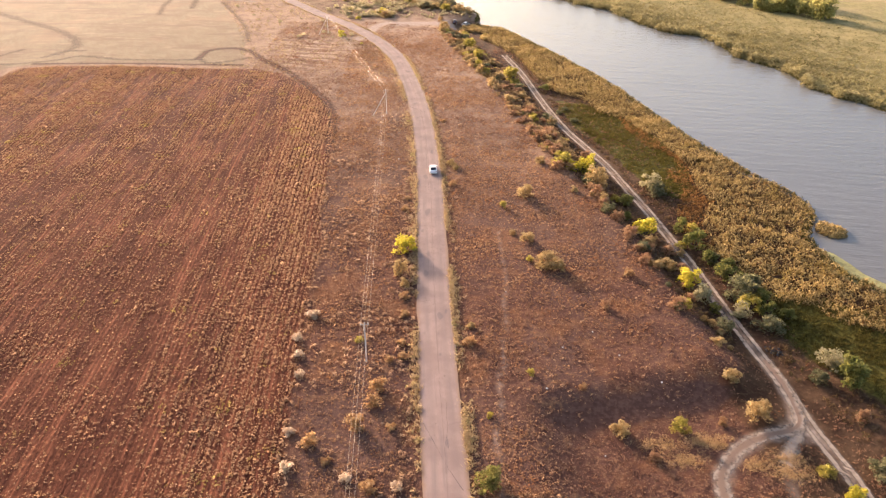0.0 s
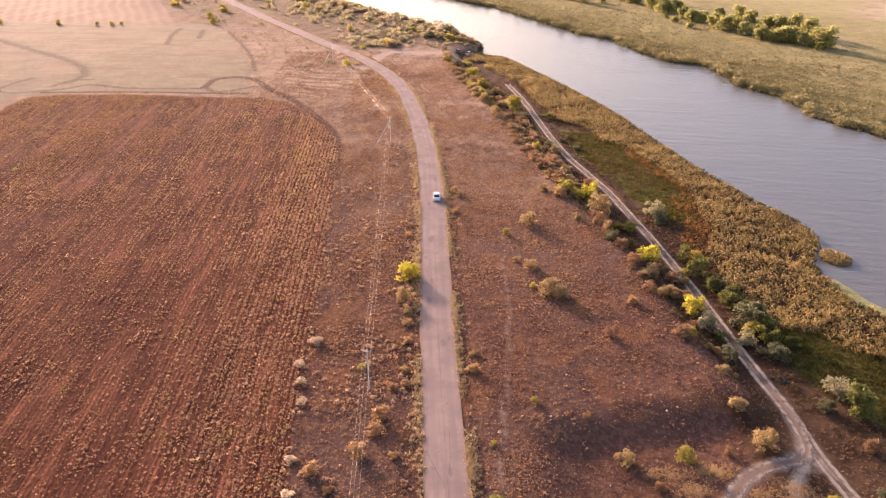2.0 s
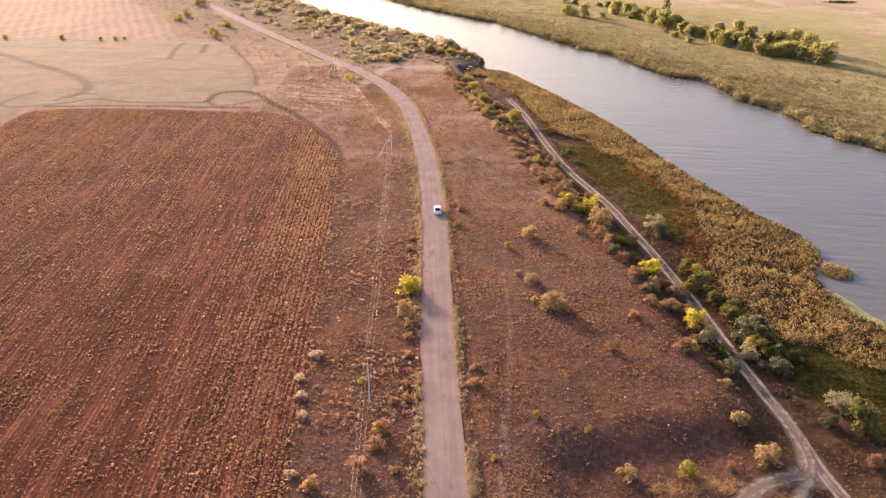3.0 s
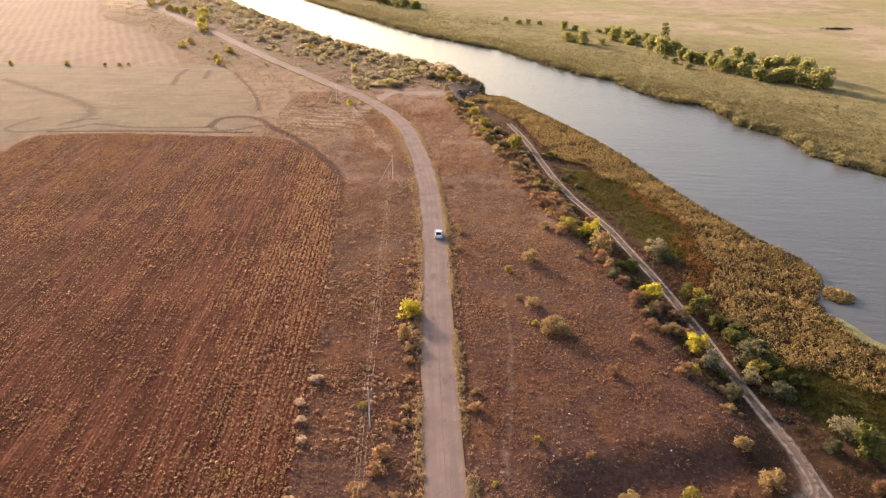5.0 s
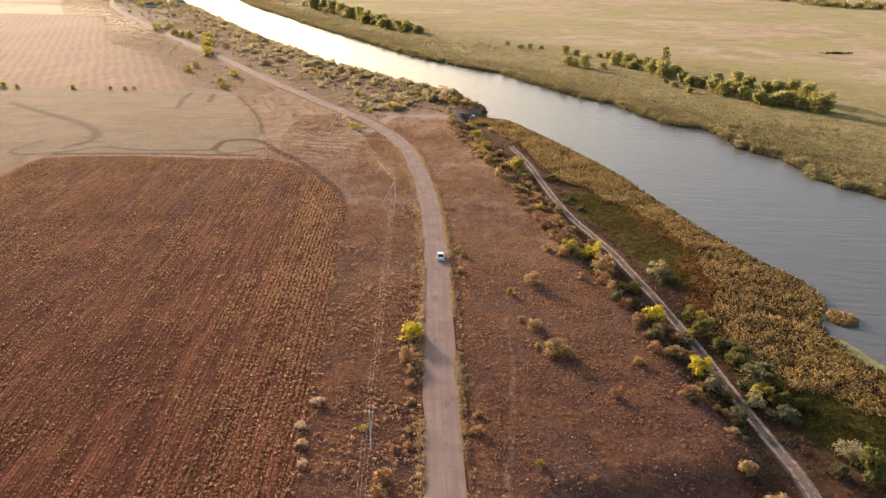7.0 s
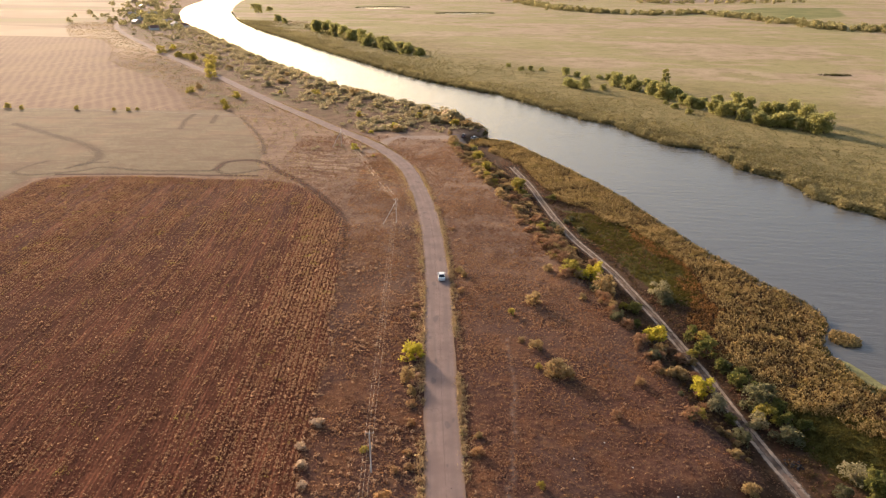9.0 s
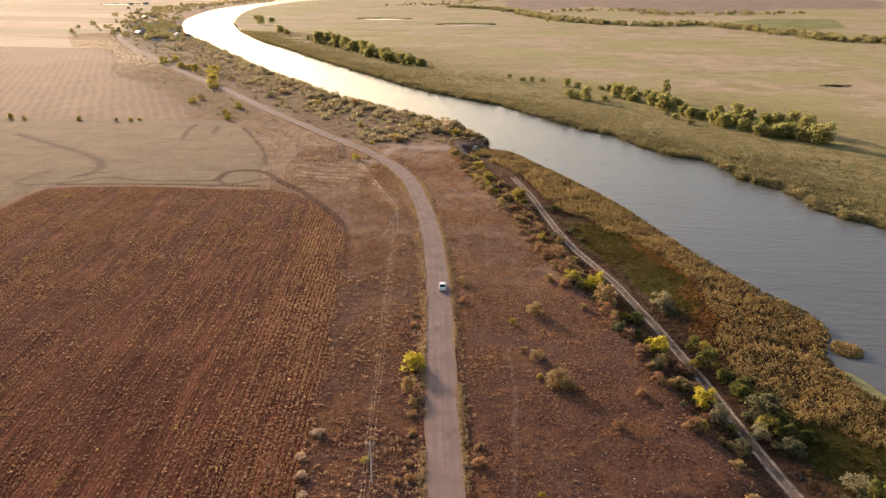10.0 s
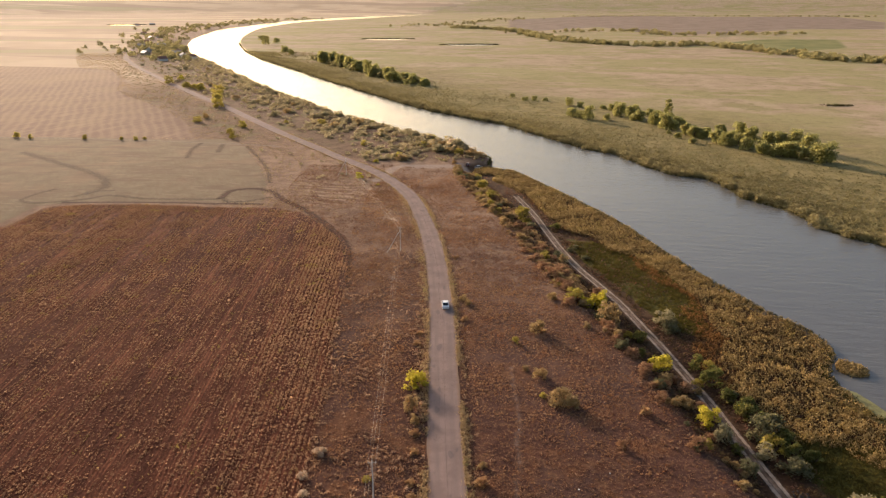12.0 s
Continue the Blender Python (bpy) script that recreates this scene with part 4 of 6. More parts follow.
# ---- shrubs that stand on their own: east, north, width in metres ----
PLACES = {
    "tan": [(-6.7, 114.6, 3.5), (-6.1, 110.4, 2.2), (45.1, 78.1, 3.6), (25.2, 75.0, 3.7), (19.6, 146.3, 4.3), (44.0, 85.4, 3.2), (5.3, 97.5, 2.0), (42.0, 118.1, 2.7), (46.1, 100.2, 2.0), (47.1, 98.0, 1.6), (58.8, 114.0, 3.0),
            (37.2, 144.2, 3.1), (37.5, 154.9, 6.2), (31.0, 148.5, 2.3), (25.9, 165.1, 3.1), (21.2, 239.7, 7.8), (9.2, 303.2, 5.3), (5.1, 308.2, 5.4), (22.5, 213.2, 4.6),
            (15.7, 243.1, 5.1), (18.4, 227.3, 4.4), (48.6, 125.0, 2.6), (4.1, 164.6, 3.0), (4.9, 161.8, 2.2), (-149.1, 451.5, 5.2)],
    "lime": [(14.4, 141.3, 2.0), (17.5, 118.7, 1.5), (13.6, 85.5, 1.3), (6.9, 76.7, 1.2), (33.4, 75.3, 3.2), (55.2, 106.2, 4.6), (54.1, 135.5, 3.0), (50.4, 67.9, 2.4),
             (30.9, 165.3, 5.4), (28.4, 198.6, 3.6), (26.6, 243.8, 8.3), (17.6, 242.4, 5.1), (13.8, 283.0, 8.2), (17.4, 268.8, 6.5), (13.0, 302.9, 5.3), (15.3, 252.5, 4.5),
             (-12.6, 94.0, 1.4), (-27.3, 279.9, 2.3), (40.8, 149.3, 2.4), (49.7, 128.3, 2.4), (-230.1, 386.3, 4.6), (-221, 382.9, 3.2), (-191.3, 381.2, 3.6), (-170.4, 377.9, 2.8), (-163, 377.9, 3.0), (-158.9, 379.5, 2.8), (-242.2, 647, 9.5), (-217.1, 616.8, 9), (-198.9, 596.9, 9.5), (-179.6, 578, 10), (-163, 522.3, 9.5), (-207, 606, 7),
             (-172.9, 554.9, 8.2), (-155.8, 500.3, 8.2), (-118.3, 395.5, 5.2), (-113.1, 381.6, 4.4), (-149.6, 436.8, 5.8), (-117.3, 417.6, 5.5)],
    "straw": [(20.6, 116.0, 5.2), (22.4, 115.6, 3.4), (15.4, 129.1, 1.8), (17.8, 126.3, 3.4), (42.9, 127.5, 3.6), (-21.6, 90.5, 2.0), (-20.9, 101.1, 2.5), (-22.6, 94.9, 1.7), (-19.7, 67.5, 2.3), (-20.8, 85.8, 1.6),
              (-20.3, 73.8, 2.1), (-5.6, 64.1, 1.8), (-12.1, 65.6, 1.8)],
    "rust": [(28.4, 102.9, 2.2), (28.4, 70.5, 2.1), (61.0, 78.2, 2.9), (29.2, 161.4, 3.6), (24.7, 193.7, 4.8), (22.5, 200.1, 4.0), (27.5, 180.3, 4.5), (30.5, 171.5, 4.4),
             (26.0, 185.7, 3.7), (28.8, 175.5, 3.6), (27.1, 230.0, 5.7), (-8.8, 82.5, 3.2), (-9.5, 79.3, 2.8), (-6.8, 74.6, 1.9), (46.5, 125.8, 3.6),
             (45.4, 129.4, 3.1), (47.5, 120.0, 2.6), (48.2, 115.6, 2.2), (48.6, 109.9, 2.0)],
    "green": [(6.1, 64.4, 3.8), (48.6, 105.3, 2.6), (43.0, 147.9, 4.0)],
    "orange": [(39.8, 76.8, 1.8), (4.8, 93.1, 2.2), (-5.8, 106.8, 2.2), (-5.8, 101.3, 2.1), (-6.6, 140.6, 2.2), (-6.2, 145.7, 1.8),
               (-5.9, 93.3, 2.0), (-5.6, 89.9, 1.8), (-7.7, 89.2, 1.6), (-11.6, 75.1, 3.2), (-17.3, 71.7, 2.8), (-14.9, 68.6, 1.8), (-9.1, 64.0, 2.2), (3.9, 152.7, 2.1),
               (2.5, 195.0, 1.9), (34.9, 113.2, 2.6), (20.9, 82.6, 1.5)],
    "yellow": [(43.1, 132.6, 6.0), (46.0, 112.8, 4.8), (54.3, 118.6, 2.1), (52.4, 64.4, 3.0), (37.4, 164.9, 6.0), (33.5, 161.9, 3.6), (-36.4, 292.5, 5.8), (-6.3, 123.2, 5.0)],
    "silver": [(47.0, 108.5, 4.6), (52.9, 104.2, 3.6), (61.7, 90.6, 4.6), (50.6, 156.6, 5.4)],
    "grey": [(48.4, 99.8, 3.6), (56.1, 100.1, 4.9), (54.2, 122.5, 3.6), (55.9, 110.3, 6.9), (58.4, 86.7, 3.6), (58.1, 67.8, 4.5), (51.2, 153.4, 4.6),
             (40.7, 202.2, 3.7), (37.4, 209.2, 3.4), (39.7, 212.1, 3.2)],
    "dark": [(63.2, 86.2, 6.2), (54.0, 116.5, 4.2), (56.3, 114.0, 3.6), (53.2, 122.0, 3.8), (55.8, 119.0, 4.0), (51.4, 135.0, 3.6), (53.6, 131.5, 3.2), (58.6, 108.5, 4.0), (57.5, 104.0, 3.4), (60.5, 103.0, 3.0),
             (52.2, 128.1, 5.2), (36.0, 232.0, 5.0), (41.2, 139.3, 2.5)],
}
rs = np.random.RandomState(11)
for kind, places in PLACES.items():
    for x, y, wide in places:
        look_of = "weedy" if kind in ("rust", "orange") and x < 0 else "tan" if kind == "straw" and x > 0 else kind
        stand(FAR_SHRUBS[kind] if y > 350 else SHRUBS[look_of], x, y, wide * (0.92 if 200 < y < 350 else 1.12), rs, {"grey": 0.7, "rust": 0.6, "orange": 0.7, "straw": 0.6, "weedy": 0.6}.get(kind if kind == "straw" else look_of, 0.75 if kind == "tan" and -4 < x < 30 and y < 200 else 0.92) * (0.8 if 200 < y < 350 else 1))

# the hedge of bushes on the point where the bank ends
for kind, x, y, wide in (("tan", 17.2, 334.5, 5.0), ("tan", 14.2, 336.5, 5.6), ("tan", 10.8, 338.5, 5.6), ("lime", 6.0, 341.5, 7.4), ("tan", 1.2, 345, 6.0), ("grey", -2.8, 350, 6.4), ("tan", -7.5, 356, 6.0),
                         ("lime", -11.5, 361, 5.6), ("tan", 12.4, 342.5, 5.2), ("tan", 7.0, 348.5, 5.4), ("grey", 2.5, 354, 5.6), ("tan", -2, 361, 5.4), ("tan", -8, 369, 5.2), ("tan", 16.2, 339, 4.4)):
    stand(FAR_SHRUBS[kind], x, y, wide, rs, 0.75)

# scrub along the foot of the bluff and on the upstream bank
MIXED = ["tan", "yellow", "lime", "tan", "silver", "tan", "lime", "grey", "silver", "straw"]
for k in range(190):
    t = rs.uniform(0, 1) ** 0.8
    y = 92 + 235 * t
    edge = np.interp(y, [p[1] for p in BLUFF[8:18]], [p[0] for p in BLUFF[8:18]])
    x = edge + rs.uniform(-1.5, 11 if y > 160 else 6)
    if math.hypot(x - 11, y - 318) > 14 and float(distance(TRACK, x, y)) > 2.6 and float(inside(RIVER, x, y)) < -3:
        near_by = y < 175
        stand((SHRUBS if near_by else FAR_SHRUBS)[("rust", "tan", "rust", "lime", "tan", "rust", "tan", "rust", "tan", "grey")[rs.randint(10)]], x, y, rs.uniform(1.0, 4.4) * (1 + 0.3 * t), rs, 0.72)
count = 0
while count < 45:
    y = 322 + 680 * rs.uniform() ** 1.5
    road_x = np.interp(y, [p[1] for p in ROAD], [p[0] for p in ROAD])
    bank_x = np.interp(y, [p[1] for p in LBANK[20:34]], [p[0] for p in LBANK[20:34]])
    f = rs.uniform() ** 0.75
    x = road_x + 6 + (bank_x - 2 - road_x - 6) * f
    if float(distance(SPUR, x, y)) < 5 or float(distance(ROAD, x, y)) < 5:
        continue
    if math.hypot(x - 6, y - 325) < 20:
        continue
    stand(FAR_SHRUBS[MIXED[rs.randint(len(MIXED))]], x, y, rs.uniform(4.0, 9.5) * (0.8 + 0.35 * f), rs, rs.uniform(0.6, 0.9))
    count += 1

# ---- trees beyond the river ----
TREES = [make_plant("tree", "oak", 90 + v, (0.72, 0.85, 0.64)[v], 2000, (34, 40, 32)[v], 0.039, True) for v in range(3)]
for ob in TREES:
    tagged(ob, "round dark olive willow in a tree row", "tree", "trees beyond the river")
POPLAR = tagged(make_plant("tree", "oak", 97, 2.0, 1900, 34, 0.05, True, 1.5), "tall narrow dark tree above the row", "tree", "trees beyond the river")
ROW_A = [(83, 478, 8.7), (91, 464, 8.7), (87, 472, 7.5), (89, 529, 7.6), (96, 520, 5.8), (110, 512, 5.0), (114, 504, 4.9), (115, 483, 8.6), (119, 469, 7.6), (123, 460, 9.8), (128, 446, 10.3),
         (130, 430, 9.9), (139, 434, 8.6), (136, 411, 8.2), (138, 402, 7.4), (143, 400, 8.1), (144, 384, 9.1), (147, 377, 9.0), (154, 380, 8.5), (152, 365, 7.5), (166, 393, 8.8)]
ROW_B = [(157, 359, 9.3), (170, 382, 8.6), (161, 351, 7.4), (174, 377, 9.2), (166, 349, 8.6), (179, 371, 9.8), (170, 343, 7.3), (181, 359, 8.9), (175, 338, 8.5), (178, 335, 12.1),
         (121, 504, 7.3), (134, 478, 7.8), (154, 407, 7.6), (165, 407, 7.7), (128, 493, 6.4), (60, 557, 5.2), (67, 554, 5.0), (52, 574, 4.0), (75, 554, 4.6), (127, 413, 3.6),
         (131, 384, 4.5), (128, 400, 4.7), (102, 462, 6.0)]
ROW_C = [(-147, 900, 13), (-133, 883, 12), (-120, 852, 12), (-106, 824, 11.7), (-94, 796, 11.3), (-81, 766, 10.9), (-71, 742, 10.5), (-58, 715, 11.3), (-49, 699, 9.9), (-38, 685, 9.7),
         (-30, 670, 8.4), (-19, 657, 8.3), (-161, 970, 9.2), (-56, 748, 8.2), (-122, 899, 9.9), (-233, 1087, 8.7), (-215, 1042, 7.5), (-304, 1267, 12), (-300, 1335, 11), (-346, 1410, 11)]
for x, y, wide in ROW_A + ROW_B + ROW_C:
    stand(TREES, x, y, wide * (1.22 if y < 640 else 1.45), rs, 1.0 if wide > 6 else 0.85)
for k in range(22):
    f = rs.uniform()
    stand(TREES, -160 + 132 * f + rs.uniform(-4, 4), 945 - 272 * f + rs.uniform(-6, 6), rs.uniform(10, 16), rs, 0.85)
for x, y, wide in ROW_C[:16]:
    stand(TREES, x + rs.uniform(-6, 6), y + rs.uniform(-9, 9), wide * rs.uniform(1.0, 1.4), rs, 1.0)
for x, y, wide in ROW_A[4:] + ROW_B[:15]:
    stand(TREES, x + rs.uniform(-4, 4), y + rs.uniform(-5, 5), wide * rs.uniform(0.7, 1.15), rs, 0.95)
stand([POPLAR], 141.6, 463.9, 9.5, rs, 0.75)

# ---- weeds, grass, reeds ----
ROW_LEAN = 0.03


def field_weeds():
    rs = np.random.RandomState(21)
    n = 400000
    y = 48 + 215 * rs.uniform(size=n) ** 1.0
    x = rs.uniform(-165, -12, n)
    u = x + ROW_LEAN * y
    inside_field = inside(FIELD, x, y)
    x = x + (np.round(u / 0.95) * 0.95 - u) * 0.3
    row, band, belt = rs.uniform(size=(300, 40)), rs.uniform(size=120), rs.uniform(size=40)
    r, q = np.round(u / 0.95).astype(int) % 300, y / 7.0
    f = q - np.floor(q)
    worn = row[r, np.floor(q).astype(int) % 40] * (1 - f) + row[r, (np.floor(q).astype(int) + 1) % 40] * f
    lines = 0.75 * worn + 0.6 * np.interp(u, np.arange(120) * 2.6 - 170, band) + 0.45 * np.interp(u, np.arange(40) * 8.0 - 170, belt)
    patch = 1.35 * (lines - 0.52) * (0.85 + 0.4 * waves(x, y, 55)) + 0.3 * waves(x, y, 9) + 0.2 * waves(x, y, 3)
    patch = (patch + 0.25 * np.exp(-((inside_field - 5) / 4) ** 2)) * (0.75 + 0.25 * smooth(x, -80, -30))
    keep = (inside_field > 0.6 * waves(x, y, 6)) & (rs.uniform(size=n) < np.clip(patch, 0.12, 1)) & (np.abs(x / (y + 20)) < 0.75)
    x, y = x[keep], y[keep]
    size = rs.uniform(0.17, 0.42, len(x)) * np.where(rs.uniform(size=len(x)) < 0.05, 1.7, 1.0) * (0.8 + y / 620)
    shapes = [tuft_shape(rs, 5, 0.58) for _ in range(8)]
    scatter("field_weeds", shapes, x, y, size, 0.8 + 0 * x, WEED, "dry straw-coloured weeds over the ploughed soil", "weeds", 22, -0.05 + 0.5 * smooth(x, -80, -30) + 0.4 * waves(x, y, 40))


def meadow_grass():
    rs = np.random.RandomState(31)
    n = 145000
    y = 48 + 270 * rs.uniform(size=n) ** 1.3
    x = rs.uniform(-62, 60, n)
    road = distance(ROAD[:15], x, y)
    patch = 0.4 + 0.5 * waves(x, y, 22) + 0.45 * waves(x, y, 6)
    patch = np.where(road < 6.5, patch + 0.5, patch)
    patch = np.where((x > 9) & (y > 80) & (y < 180), patch * 0.95, patch) + np.where((x > 6) & (y < 79), 0.35, 0) + np.where(y > 180, 0.2, 0)
    keep = (inside(FIELD, x, y) < 0.5) & (road > 3.25) & (inside(RIVER, x, y) < -12) & (inside(FALLOW, x, y) < 0)
    keep &= (distance(TRACK, x, y) > 1.6) & (distance(BRANCH, x, y) > 1.9) & (distance(SPUR, x, y) > 3)
    keep &= rs.uniform(size=n) < np.clip(patch, 0.05, 1) * 0.75
    x, y, road = x[keep], y[keep], road[keep]
    size = rs.uniform(0.2, 0.42, len(x)) * np.where(rs.uniform(size=len(x)) < 0.06, 1.9, 1.0) * (0.85 + y / 450)
    shapes = [tuft_shape(rs, 9, 0.42) for _ in range(5)] + [blade_shape(rs, 9, 0.8, 0.7, 0.06, False) for _ in range(2)]
    low = inside(LOWLAND, x, y) > 9
    scatter("meadow_grass", shapes, x, y, size, 0.75 + 0 * x, GRASS, "dry tufts of reddish and straw meadow grass", "grass", 32, 0.5 + 0.45 * waves(x, y, 18) + 0.3 * (road < 6) - 0.4 * (low & (y > 88)))


def meadow_weeds():
    """Low rust and tan weeds in patches over the meadow on both sides of the road."""
    rs = np.random.RandomState(73)
    n = 150000
    y, x = 48 + 250 * rs.uniform(size=n) ** 1.25, rs.uniform(-30, 50, n)
    road = distance(ROAD[:15], x, y)
    patch = 0.34 + 0.4 * waves(x, y, 17) + 0.35 * waves(x + 30, y, 6) + 0.25 * waves(x, y - 40, 45)
    keep = (inside(FIELD, x, y) < 0) & (road > 3.4) & (inside(LOWLAND, x, y) < 2) & (inside(FALLOW, x, y) < 0) & (distance(BRANCH, x, y) > 2) & (distance(SPUR, x, y) > 3)
    keep &= rs.uniform(size=n) < np.clip(patch, 0.06, 0.9)
    x, y = x[keep], y[keep]
    scatter("meadow_weeds", [tuft_shape(rs, 4, 0.62, 0.6) for _ in range(8)], x, y, rs.uniform(0.2, 0.5, len(x)) * (0.85 + y / 450), 0.7 + 0 * x, RUSTY, "low rust and tan weeds over the meadow", "weeds", 74, 0.5 + 0.5 * waves(x, y, 30))


def weed_clumps():
    """Knee-high clumps of pinkish dead weed on the verge and the meadow."""
    rs = np.random.RandomState(37)
    n = 9000
    y, x = 48 + 190 * rs.uniform(size=n) ** 1.2, rs.uniform(-26, 44, n)
    road = distance(ROAD[:15], x, y)
    keep = (inside(FIELD, x, y) < 0.2) & (road > 3.4) & (inside(LOWLAND, x, y) < 4) & (rs.uniform(size=n) < np.clip(0.25 + 0.4 * waves(x, y, 12) + 0.35 * waves(x, y, 33), 0.03, 1) * np.where(x > 5, 0.3, 1))
    keep |= (np.abs(inside(FIELD, x, y) + 0.3) < 0.9) & (rs.uniform(size=n) < 0.8)
    keep |= (road > 3.6) & (road < 6.2) & (x < 0) & (y < 175) & (rs.uniform(size=n) < 0.75)
    x, y = x[keep], y[keep]
    scatter("weed_clumps", [tuft_shape(rs, 18, 0.3, 0.8) for _ in range(6)], x, y, rs.uniform(0.45, 1.15, len(x)) * np.where(x > 5, 0.7, 1), 0.8 + 0 * x, CLUMP, "clumps of pinkish tan dead weeds", "weeds", 38)


def wayside_grass():
    """Sparser, taller grass on the rough land west of the road, far along it."""
    rs = np.random.RandomState(38)
    n = 26000
    y = 225 + 800 * rs.uniform(size=n) ** 1.6
    road_x = np.interp(y, [p[1] for p in ROAD], [p[0] for p in ROAD])
    x = road_x - 4 - rs.uniform(size=n) * np.interp(y, [225, 380, 600, 1000], [60, 75, 60, 60])
    keep = (inside(FIELD, x, y) < 0.5) & (inside(FALLOW, x, y) < 1) & (inside(FARFIELD, x, y) < 4) & (distance(ROAD, x, y) > 3.6) & (rs.uniform(size=n) < (0.55 + 0.4 * waves(x, y, 16)) * smooth(y + 12 * waves(x, y, 15), 225, 275))
    x, y = x[keep], y[keep]
    shapes = [tuft_shape(rs, 7, 0.55) for _ in range(5)]
    scatter("wayside_grass", shapes, x, y, rs.uniform(0.35, 0.8, len(x)) * (0.75 + y / 1100), 0.7 + 0 * x, DRY, "dry tan grass on rough land by the road", "grass", 39, 0.7 + 0.3 * waves(x, y, 30))


def golden_grass():
    """Hummocks of straw-gold grass round the fork of the track."""
    rs = np.random.RandomState(34)
    spots = np.array([(38.3, 72.9), (32.5, 70.0), (29.5, 72.8), (41.3, 69.2), (45.8, 67.6), (35.5, 73.6), (46.6, 70.2)])
    k = rs.randint(len(spots), size=1500)
    x, y = spots[k, 0] + rs.normal(size=1500) * 1.5, spots[k, 1] + rs.normal(size=1500) * 0.7
    keep = (distance(BRANCH, x, y) > 1.5) & (distance(TRACK, x, y) > 1.8)
    x, y = x[keep], y[keep]
    scatter("golden_grass", [blade_shape(rs, 8, 0.9, 1.2, 0.07, False) for _ in range(5)], x, y, rs.uniform(0.2, 0.45, len(x)), 0.7 + 0 * x, GOLD, "straw-gold grass on hummocks by the track", "grass", 33, 0.8 + 0 * x)


def verge_grass():
    """The taller straw fringe along both edges of the asphalt."""
    rs = np.random.RandomState(35)
    p = spline(ROAD[1:17], 0.03)
    p = p[(p[:, 1] > 48) & (rs.uniform(size=len(p)) < 0.95)]
    side = np.where(rs.uniform(size=len(p)) < 0.6, 1, -1)
    off = side * (2.92 + np.abs(rs.normal(size=len(p))) * np.where(side > 0, 0.6, 0.9))
    x, y = p[:, 0] + off, p[:, 1] + rs.uniform(-0.3, 0.3, len(p))
    keep = (0.4 + 0.5 * waves(x * 3, y, 11)) > rs.uniform(size=len(p)) * 0.8
    keep &= distance(ROAD[1:18], x, y) > 2.85
    x, y = x[keep], y[keep]
    shapes = [tuft_shape(rs, 9) for _ in range(3)] + [blade_shape(rs, 9, 0.8, 0.8, 0.1, False) for _ in range(3)]
    scatter("verge_grass", shapes, x, y, rs.uniform(0.35, 0.85, len(x)), 0.85 + 0 * x, DRY, "straw fringe of grass at the road edge", "grass", 36, 0.75 + 0 * x)


